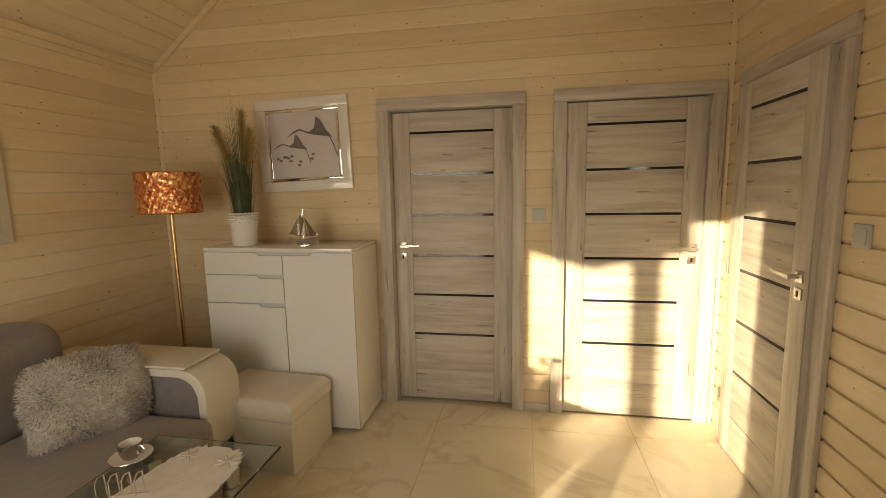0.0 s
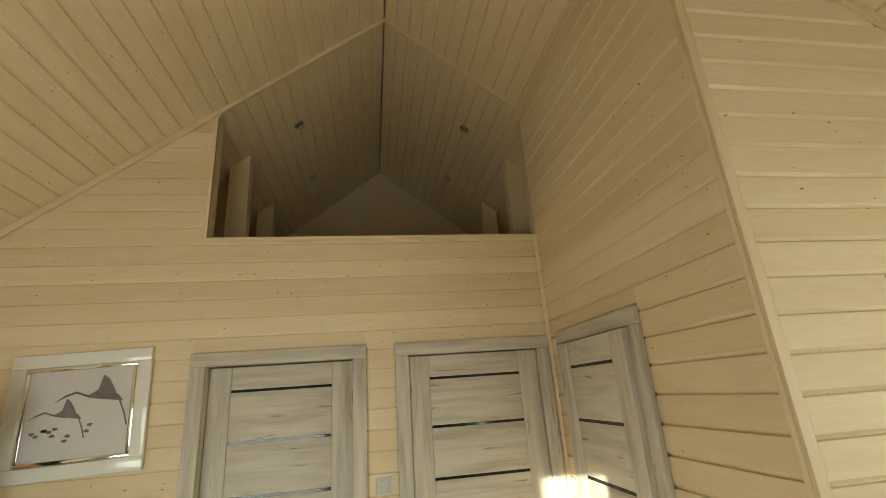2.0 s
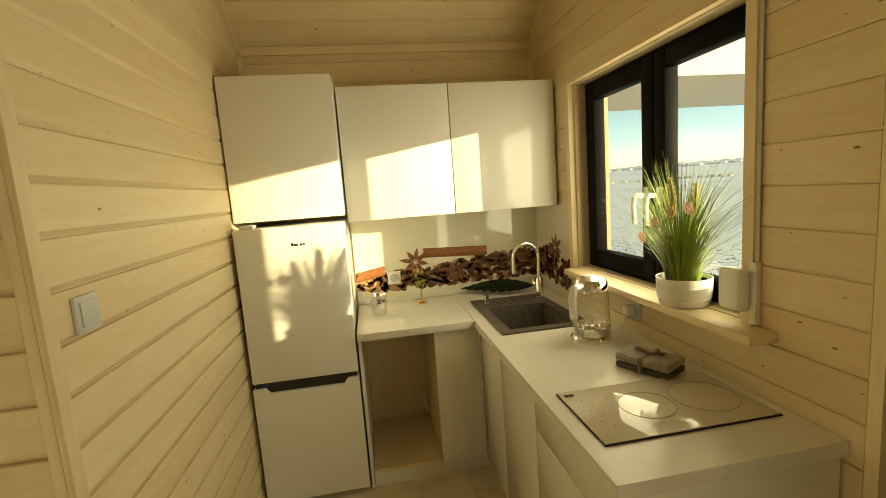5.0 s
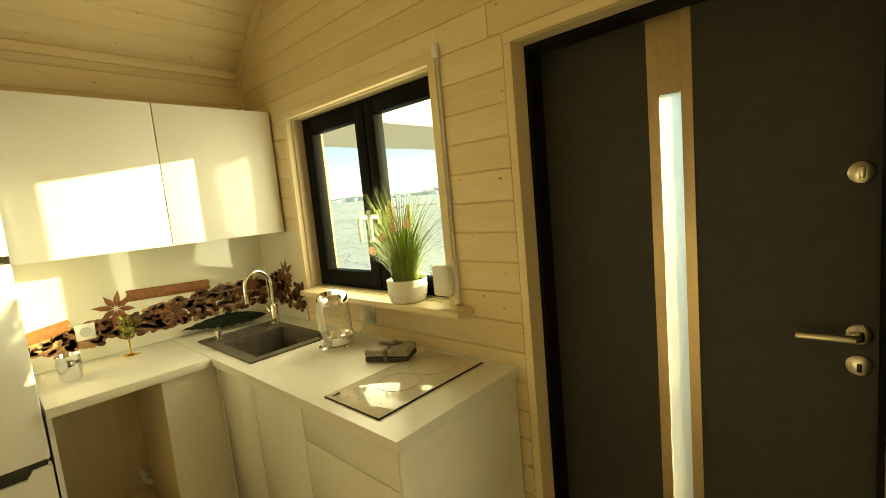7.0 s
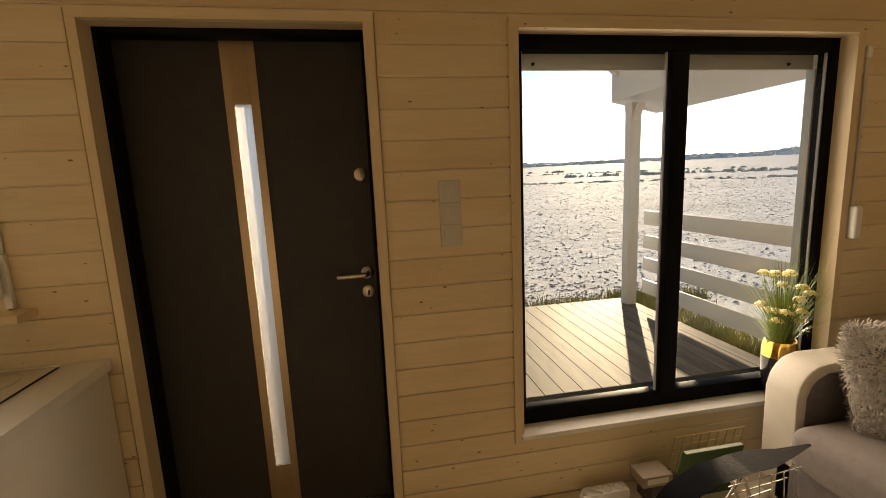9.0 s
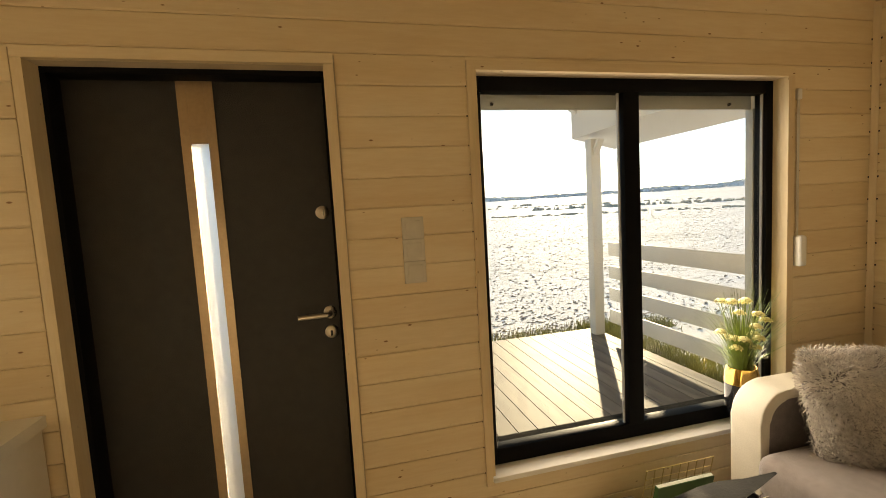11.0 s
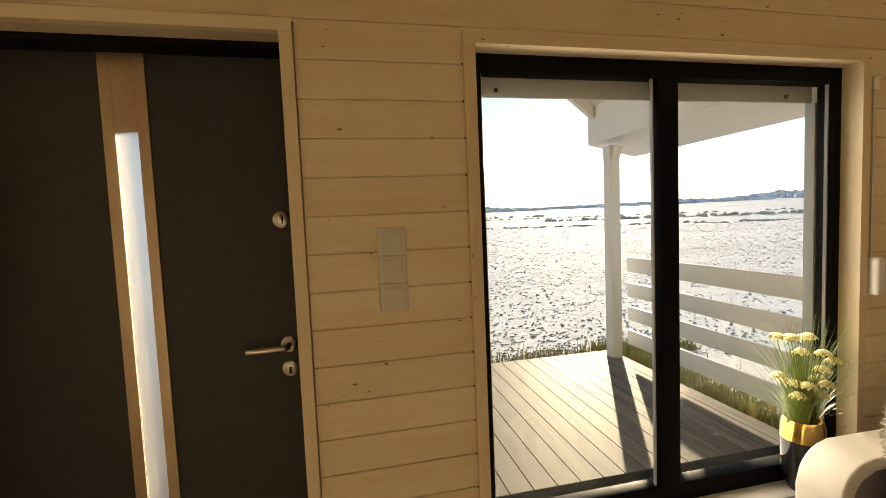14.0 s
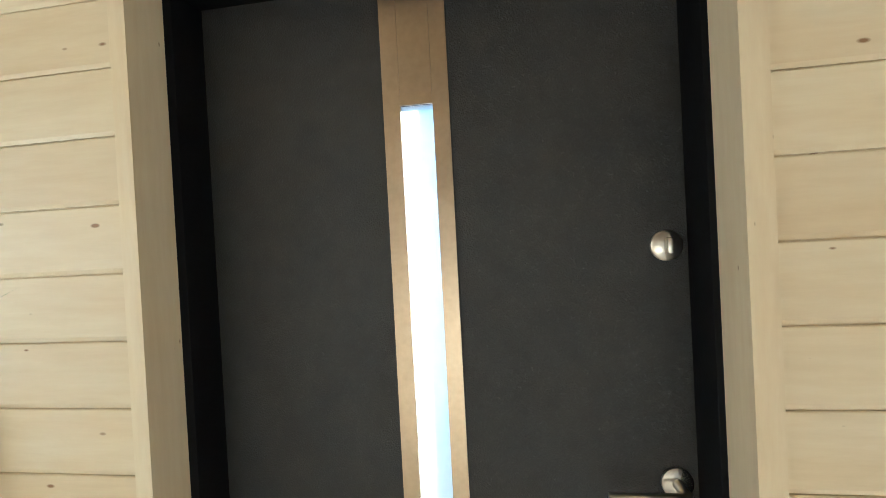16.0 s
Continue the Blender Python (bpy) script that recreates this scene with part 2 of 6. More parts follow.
DOOR_SKIN = plain("anthracite_door_skin", (0.025, 0.0225, 0.021), 0.48, grain=0.22, scale=300, bumpy=0.6)
PANE = pane_glass("window_pane")
CLEAR = glass("clear_glass")
FROST = plain("frosted_glass", (0.96, 0.97, 0.97), 0.75, Transmission_Weight=0.9)
DECK = pine("deck_board", (0.17, 0.15, 0.122), (0.10, 0.087, 0.07), axis="y", rough=0.62)
DECK.node_tree.nodes["Principled BSDF"].inputs["Specular IOR Level"].default_value = 0.22
WHITE_WOOD = plain("white_painted_timber", (0.70, 0.69, 0.66), 0.55, grain=0.05, scale=25)
SNOW = snow_field("patchy_snow_field")
GRASS_MAT = plain("winter_grass", (0.32, 0.31, 0.11), 0.8, grain=0.3)
# distance haze is painted into the pale colour of the far trees
TREE_FAR = plain("haze_pale_far_trees", (0.80, 0.78, 0.76), 0.9, grain=0.3, scale=2)


# ---- mesh helpers ----
def box(bm, x0, y0, z0, x1, y1, z1, r=0.0, seg=2):
    """A box between two corners, its edges rounded by r."""
    res = bmesh.ops.create_cube(bm, size=1.0)
    vs = res["verts"]
    for v in vs:
        v.co = Vector(((x0 + x1) / 2 + v.co.x * (x1 - x0), (y0 + y1) / 2 + v.co.y * (y1 - y0), (z0 + z1) / 2 + v.co.z * (z1 - z0)))
    if r > 0:
        es = list({e for v in vs for e in v.link_edges})
        bmesh.ops.bevel(bm, geom=es, offset=r, segments=seg, profile=0.5, affect="EDGES")
    return bm


def B(*a, **k):
    return box(bmesh.new(), *a, **k)


def lathe(bm, profile, segs=32, at=(0, 0, 0)):
    """A turned body from (radius, height) pairs."""
    rings = []
    for r, z in profile:
        if r < 1e-5:
            rings.append([bm.verts.new((at[0], at[1], at[2] + z))])
        else:
            rings.append([bm.verts.new((at[0] + r * math.cos(2 * math.pi * i / segs), at[1] + r * math.sin(2 * math.pi * i / segs), at[2] + z)) for i in range(segs)])
    for a, b in zip(rings, rings[1:]):
        for i in range(segs):
            j = (i + 1) % segs
            if len(a) == 1 and len(b) == 1:
                continue
            if len(a) == 1:
                bm.faces.new((a[0], b[j], b[i]))
            elif len(b) == 1:
                bm.faces.new((a[i], a[j], b[0]))
            else:
                bm.faces.new((a[i], a[j], b[j], b[i]))
    return bm


def tube(bm, pts, r, segs=10, taper=None):
    """A round bar along points; taper gives each point's own radius."""
    pts = [Vector(p) for p in pts]
    rings = []
    up = Vector((0.31, 0.17, 0.93))
    for i, p in enumerate(pts):
        d = (pts[min(i + 1, len(pts) - 1)] - pts[max(i - 1, 0)]).normalized()
        a = d.cross(up)
        if a.length < 0.05:
            a = d.cross(Vector((1, 0, 0)))
        a.normalize()
        b = d.cross(a)
        rr = taper[i] if taper else r
        rings.append([bm.verts.new(p + a * rr * math.cos(2 * math.pi * k / segs) + b * rr * math.sin(2 * math.pi * k / segs)) for k in range(segs)])
    for a, b in zip(rings, rings[1:]):
        for k in range(segs):
            bm.faces.new((a[k], a[(k + 1) % segs], b[(k + 1) % segs], b[k]))
    bm.faces.new(rings[0][::-1])
    bm.faces.new(rings[-1])
    return bm


def prism(bm, outline, depth, axis="y", at=(0, 0, 0)):
    """An outline in two axes, given thickness along the third."""
    def put(u, v, d):
        c = {"y": (u, d, v), "x": (d, u, v), "z": (u, v, d)}[axis]
        return bm.verts.new((at[0] + c[0], at[1] + c[1], at[2] + c[2]))
    a = [put(u, v, 0) for u, v in outline]
    b = [put(u, v, depth) for u, v in outline]
    bm.faces.new(a)
    bm.faces.new(b[::-1])
    n = len(a)
    for i in range(n):
        bm.faces.new((a[i], b[i], b[(i + 1) % n], a[(i + 1) % n]))
    return bm


def mesh_of(name, bm, material, smooth=False):
    bmesh.ops.recalc_face_normals(bm, faces=bm.faces[:])
    me = bpy.data.meshes.new(name)
    bm.to_mesh(me)
    bm.free()
    me.materials.append(material)
    if smooth:
        me.polygons.foreach_set("use_smooth", [True] * len(me.polygons))
        me.set_sharp_from_angle(angle=radians(40))
    return me


def part(name, bm, material, parent=None, label="", smooth=True):
    ob = new(name, mesh_of(name, bm, material, smooth))
    ob.parent = parent
    if label:
        tagged(ob, label)
    return ob


def thing(name, label, category, m=None, group="", kind=""):
    ob = new(name)
    ob.empty_display_size = 0.1
    if m is not None:
        ob.matrix_world = m
    return tagged(ob, label, category, group, kind)


# ---- the plan ----
WEST, EAST, SOUTH, NORTH = -1.45, 4.12, 0.087, 3.43
RIGHT, PART = 2.32, 1.82          # the inner room's faces to the living room and to the kitchen
RIDGE_X, RIDGE_Z, EAVE_Z = 1.335, 4.57, 2.39
SLOPE = (RIDGE_Z - EAVE_Z) / (RIDGE_X - WEST)
BACK_Y = 5.95
PITCH, SKIN = 0.1125, 0.014
LOFT_Z = 2.762


def roof_z(x):
    return RIDGE_Z - SLOPE * abs(x - RIDGE_X)


plank_meshes = {}


def plank_mesh(b0, b1, t0, t1, h, deep):
    """One tongue-and-groove plank: bottom edge from b0 to b1, top edge from t0 to t1."""
    key = tuple(round(k, 3) for k in (b0, b1, t0, t1, h)) + (deep,)
    if key in plank_meshes:
        return plank_meshes[key]
    prof = [(0.0, -SKIN), (0.0, -0.006), (0.0018, -0.006), (0.0022, -0.0022), (0.009, 0.0), (h - 0.002, 0.0), (h, -0.002), (h, -SKIN)]
    if deep:
        prof[1:5] = [(0.0, -0.012), (0.0040, -0.012), (0.0045, -0.009), (0.0165, 0.0)]
    if h < 0.02:
        prof = [(0.0, -SKIN), (0.0, 0.0), (h, 0.0), (h, -SKIN)]
    verts, faces = [], []
    for z, y in prof:
        f = z / h
        verts.append((b0 + (t0 - b0) * f, y, z))
    for z, y in prof:
        f = z / h
        verts.append((b1 + (t1 - b1) * f, y, z))
    n = len(prof)
    for i in range(n - 1):
        faces.append((i, n + i, n + i + 1, i + 1))
    faces.append(tuple(range(n)))
    faces.append(tuple(range(2 * n - 1, n - 1, -1)))
    me = bpy.data.meshes.new("plank")
    me.from_pydata(verts, [], faces)
    me.materials.append(PINE)
    plank_meshes[key] = me
    return me


def clad(wall, face, side, span, zs, openings=(), limits=None, phase=0.0, deep=True):
    """Planks over one face of a wall. side: the way it faces (s, n, e, w); span: its ends along x or y;
    openings: (a0, a1, z0, z1); limits: a function that gives the span at a height."""
    turn = {"n": 0, "s": 180, "e": -90, "w": 90}[side]
    sign = {"n": 1, "s": -1, "e": -1, "w": 1}[side]
    row = math.floor((zs[0] - phase) / PITCH)
    while phase + row * PITCH < zs[1] - 0.004:
        z0, z1 = max(zs[0], phase + row * PITCH), min(zs[1], phase + (row + 1) * PITCH)
        row += 1
        if z1 - z0 < 0.006:
            continue
        cuts = sorted({span[0], span[1], *[c for o in openings for c in o[:2] if span[0] < c < span[1]]})
        runs = []
        for a, b in zip(cuts, cuts[1:]):
            mid, lo, hi = (a + b) / 2, z0, z1
            for o in openings:
                if o[0] < mid < o[1]:
                    if o[2] <= lo and o[3] >= hi:
                        hi = lo
                    elif o[2] <= lo < o[3]:
                        lo = o[3]
                    elif o[2] < hi <= o[3]:
                        hi = o[2]
            if hi - lo < 0.006:
                continue
            if runs and runs[-1][1] == a and runs[-1][2:] == [lo, hi]:
                runs[-1][1] = b
            else:
                runs.append([a, b, lo, hi])
        for a, b, lo, hi in runs:
            l0, r0 = limits(lo) if limits else span
            l1, r1 = limits(hi) if limits else span
            ba, bb, ta, tb = max(a, l0), min(b, r0), max(a, l1), min(b, r1)
            if bb - ba < 0.02:
                continue
            if tb < ta:
                ta = tb = (ta + tb) / 2
            org = ba if sign > 0 else bb
            q = [(k - org) * sign for k in (ba, bb, ta, tb)]
            if sign < 0:
                q = [q[1], q[0], q[3], q[2]]
            ob = new("plank", plank_mesh(*q, hi - lo, deep))
            ob.parent = wall
            ob.matrix_basis = pose(org, face, lo, 0, 0, turn) if side in "ns" else pose(face, org, lo, 0, 0, turn)


def wall_with_openings(name, a0, a1, z0, z1, depth, axis, openings, label, material=None):
    """The solid body of a wall: boxes round its openings. depth: its two faces along the other axis."""
    bm = bmesh.new()
    cuts = sorted({a0, a1, *[c for o in openings for c in o[:2]]})
    for a, b in zip(cuts, cuts[1:]):
        spans = [(z0, z1)]
        for o in openings:
            if o[0] < (a + b) / 2 < o[1]:
                spans = [s for lo, hi in spans for s in ((lo, min(hi, o[2])), (max(lo, o[3]), hi)) if s[1] - s[0] > 0.001]
        for lo, hi in spans:
            if axis == "x":
                box(bm, a, depth[0], lo, b, depth[1], hi)
            else:
                box(bm, depth[0], a, lo, depth[1], b, hi)
    bmesh.ops.remove_doubles(bm, verts=bm.verts[:], dist=0.0005)
    ob = part(name, bm, material or PINE_BACK, smooth=False)
    return tagged(ob, label, "wall", kind="structure")


# openings: doors and windows
ED = (1.216, 2.124, 0.0, 1.985)
BW = (-0.892, 0.658, 0.315, 1.975)
KW = (2.49, 3.605, 1.06, 2.012)
D1 = (0.275, 1.085, 0.0, 2.015)
D2 = (1.405, 2.215, 0.0, 2.015)
D3 = (2.505, 3.205, 0.0, 2.015)


def gable(z):
    d = max(0.0, (RIDGE_Z - z) / SLOPE)
    return (RIDGE_X - d, RIDGE_X + d)


def gable_body(name, y0, y1, openings, label):
    """A gable wall: boxes below the eaves, a triangle above."""
    ob = wall_with_openings(name, WEST - 0.16, EAST + 0.16, -0.3, EAVE_Z - 0.12, (y0, y1), "x", openings, label)
    bm = bmesh.new()
    z = EAVE_Z - 0.12
    prism(bm, [(WEST - 0.15, z), (EAST + 0.15, z), (EAST + 0.15, roof_z(EAST + 0.15)), (RIDGE_X, RIDGE_Z), (WEST - 0.15, roof_z(WEST - 0.15))], y1 - y0, "y", (0, y0, 0))
    part("gable_top", bm, PINE_BACK, ob, smooth=False)
    return ob


wall_south = gable_body("wall_south", SOUTH - 0.20, SOUTH - SKIN, [ED, BW, (2.41, 3.58, 1.062, 2.006)], "pale pine plank wall with entrance door and windows")
wall_back = gable_body("wall_back", BACK_Y, BACK_Y + 0.15, [], "pale far gable wall of the loft")
wall_west = tagged(part("wall_west", B(WEST - 0.17, SOUTH - 0.02, -0.3, WEST - SKIN, BACK_Y + 0.02, EAVE_Z + 0.05), PINE_BACK, smooth=False), "pale pine plank wall behind the sofa", "wall", kind="structure")
wall_east = tagged(part("wall_east", B(EAST + SKIN, SOUTH - 0.02, -0.3, EAST + 0.17, BACK_Y + 0.02, EAVE_Z + 0.05), PINE_BACK, smooth=False), "pale pine plank wall behind the kitchen units", "wall", kind="structure")
wall_north = wall_with_openings("wall_north", WEST - 0.01, RIGHT + 0.1, 0, LOFT_Z - 0.012, (NORTH + SKIN, NORTH + 0.11), "x", [D1, D2], "pale pine plank wall with two doors below the loft")
bm = bmesh.new()
prism(bm, [(WEST - 0.01, LOFT_Z - 0.02), (0.195, LOFT_Z - 0.02), (0.195, roof_z(0.195)), (WEST - 0.01, roof_z(WEST - 0.01))], 0.09, "y", (0, NORTH + SKIN, 0))
part("gable_side", bm, PINE_BACK, wall_north, smooth=False)
wall_right = wall_with_openings("wall_right", PART + SKIN, BACK_Y, 0, LOFT_Z - 0.2, (RIGHT + SKIN, RIGHT + 0.1), "y", [D3], "pale pine plank wall with a door in it")
part("upper_body", B(RIGHT + SKIN, PART + SKIN, LOFT_Z - 0.2, RIGHT + 0.1, NORTH + 0.11, roof_z(RIGHT + 0.1)), PINE_BACK, wall_right, smooth=False)
wall_partition = wall_with_openings("wall_partition", RIGHT + SKIN, EAST + 0.02, 0, 2.35, (PART + SKIN, PART + 0.1), "x", [], "pale pine plank wall beside the refrigerator")
bm = bmesh.new()
prism(bm, [(RIGHT + SKIN, 2.35), (EAST + 0.02, 2.35), (EAST + 0.02, roof_z(EAST + 0.02)), (RIGHT + SKIN, roof_z(RIGHT + SKIN))], 0.086, "y", (0, PART + SKIN, 0))
part("gable_side", bm, PINE_BACK, wall_partition, smooth=False)

# floor with marble tiles, loft floor
floor = tagged(part("floor", B(WEST - 0.1, SOUTH - 0.15, -0.3, EAST + 0.1, BACK_Y, -0.004), GROUT, smooth=False), "glossy ivory marble tile floor with thin joints", "floor", kind="structure")
loft_floor = tagged(part("loft_floor", B(WEST - 0.01, NORTH + 0.112, LOFT_Z - 0.26, EAST, BACK_Y - 0.01, LOFT_Z - 0.06), PINE_BACK, smooth=False), "bare timber floor of the loft", "floor", kind="structure")

# sloping ceilings: long planks parallel to the ridge, in one mesh each side
def ceiling_side(name, sgn, xe, y0, y1, label):
    bm = bmesh.new()
    run = math.hypot(xe - RIDGE_X, (xe - RIDGE_X) * SLOPE)
    d = Vector((sgn, 0, -SLOPE)).normalized()
    up = Vector((sgn * SLOPE, 0, 1)).normalized()
    top = Vector((RIDGE_X, 0, RIDGE_Z))
    n = int(run / PITCH) + 1
    for i in range(n):
        s0, s1 = i * PITCH, min((i + 1) * PITCH, run)
        prof = [(s0, 0.016), (s0, 0.009), (s0 + 0.007, 0.008), (s0 + 0.013, 0.0), (s1 - 0.004, 0.0), (s1, 0.006), (s1, 0.016)]
        ra = [bm.verts.new(top + d * s + up * t + Vector((0, y0, 0))) for s, t in prof]
        rb = [bm.verts.new(top + d * s + up * t + Vector((0, y1, 0))) for s, t in prof]
        for k in range(len(prof) - 1):
            bm.faces.new((ra[k], ra[k + 1], rb[k + 1], rb[k]))
        bm.faces.new(ra)
        bm.faces.new(rb[::-1])
    ob = part(name, bm, PINE_CEIL, smooth=False)
    return tagged(ob, label, "ceiling", kind="structure")


ceiling_west = ceiling_side("ceiling_west", -1, WEST - 0.02, SOUTH - 0.01, BACK_Y, "pale pine plank sloping ceiling, west side")
ceiling_east = ceiling_side("ceiling_east", 1, EAST + 0.02, SOUTH - 0.01, BACK_Y, "pale pine plank sloping ceiling, east side")


def roof_slab(name, sgn, x_end, y0, y1, lift, mat, label):
    bm = bmesh.new()
    z0, z1 = RIDGE_Z + lift, RIDGE_Z + lift - SLOPE * abs(x_end - RIDGE_X)
    prism(bm, [(RIDGE_X, z0), (x_end, z1), (x_end, z1 + 0.16), (RIDGE_X, z0 + 0.16)], y1 - y0, "y", (0, y0, 0))
    return tagged(part(name, bm, mat, smooth=False), label, "roof", kind="structure")


roof_slab("roof_west", -1, WEST - 0.5, -0.12, BACK_Y + 0.3, 0.045, WHITE_WOOD, "white-painted roof over the cabin and terrace, west slope")
roof_slab("roof_east", 1, EAST + 0.5, -0.12, BACK_Y + 0.3, 0.045, WHITE_WOOD, "white-painted roof over the cabin, east slope")
roof_slab("terrace_roof_west", -1, -1.72, -3.15, -0.125, 0.34, WHITE_WOOD, "white-painted underside of the terrace roof, west slope")
roof_slab("terrace_roof_east", 1, 4.40, -3.15, -0.125, 0.34, WHITE_WOOD, "white-painted underside of the terrace roof, east slope")


# ---- doors ----
def lever(parent, side, m):
    """Square-rose lever handle with a key plate below."""
    h = new("door_handle", mesh_of("door_handle", box(B(-0.026, -0.008, -0.026, 0.026, 0.0, 0.026, r=0.003), -0.008, -0.05, -0.008, 0.008, 0.0, 0.008, r=0.002), NICKEL, True))
    h.parent, h.matrix_basis = parent, m
    tagged(h, "brushed nickel lever handle on a square rose")
    bm = bmesh.new()
    prism(bm, [(-0.012 * side, 0.008), (0.125 * side, 0.010), (0.128 * side, 0.002), (0.0, -0.010), (-0.012 * side, -0.009)], -0.012, "y", (0, -0.042, 0))
    part("lever_arm", bm, NICKEL, h)
    k = new("key_plate", mesh_of("key_plate", B(-0.025, -0.007, -0.097, 0.025, 0.0, -0.047, r=0.003), NICKEL, True))
    k.parent, k.matrix_basis = parent, m
    part("keyhole", B(-0.006, -0.010, -0.085, 0.006, -0.0072, -0.060, r=0.002), BLACK_GLASS, k)


def inner_door(name, m, width, handle_side, recess, label):
    """An oak-laminate door in its casing: stiles, boards with black glass strips between, lever.
    Local x runs along the wall from 0 to width, y points into the wall."""
    d = thing(name, label, "door", m, kind="structure")
    cw = 0.075
    for x0, x1 in ((-cw, 0.004), (width - 0.004, width + cw)):
        part("casing", B(x0, -0.026, 0.0, x1, 0.0, 2.005, r=0.004), OAK_V, d)
        part("jamb", B(max(x0, -0.02) if x0 < 0 else width - 0.004, 0.002, 0.0, 0.004 if x0 < 0 else width + 0.02, 0.115, 2.005), OAK_V, d)
    part("casing", B(-cw, -0.026, 2.0052, width + cw, 0.0, 2.08, r=0.004), OAK_H, d)
    part("jamb", B(0, 0.002, 2.0052, width, 0.115, 2.02), OAK_H, d)
    y0 = recess
    leaf = part("door_leaf", B(0.006, y0 + 0.006, 0.008, width - 0.006, y0 + 0.04, 1.998), OAK_V, d)
    st = 0.125
    for x0, x1 in ((0.007, st), (width - st, width - 0.007)):
        part("stile", B(x0, y0, 0.009, x1, y0 + 0.0055, 1.997, r=0.0015), OAK_V, leaf)
    zs = [0.009, 0.225, 0.487, 0.768, 1.042, 1.32, 1.594, 1.865, 1.997]
    for i in range(8):
        lo, hi = zs[i] + (0.008 if i > 1 else 0.0015), zs[i + 1] - (0.008 if 0 < i < 7 else 0.0015)
        part("board", B(st + 0.002, y0 + 0.0008, lo, width - st - 0.002, y0 + 0.0055, hi, r=0.0012), OAK_H, leaf)
    for z in zs[2:8]:
        part("glass_strip", B(st + 0.002, y0 + 0.002, z - 0.0075, width - st - 0.002, y0 + 0.0055, z + 0.0075), BLACK_GLASS, leaf, "black glass strip")
    hx = 0.06 if handle_side < 0 else width - 0.06
    lever(d, -handle_side, pose(hx, y0, 1.11))
    for z in (0.25, 1.0, 1.75):
        hg = part("hinge", tube(bmesh.new(), [(0.003 if handle_side > 0 else width - 0.003, y0 - 0.006, z), (0.003 if handle_side > 0 else width - 0.003, y0 - 0.006, z + 0.09)], 0.007), NICKEL, d)
    return d


inner_door("door_1", pose(0.275, NORTH, 0), 0.81, -1, 0.055, "closed pale oak-laminate door with black glass strips")
inner_door("door_2", pose(1.405, NORTH, 0), 0.81, 1, 0.0, "closed pale oak-laminate door with strips, sunlit")
inner_door("door_3", pose(RIGHT, 3.205, 0, 0, 0, -90), 0.70, 1, -0.050, "closed pale oak-laminate door in the side wall")


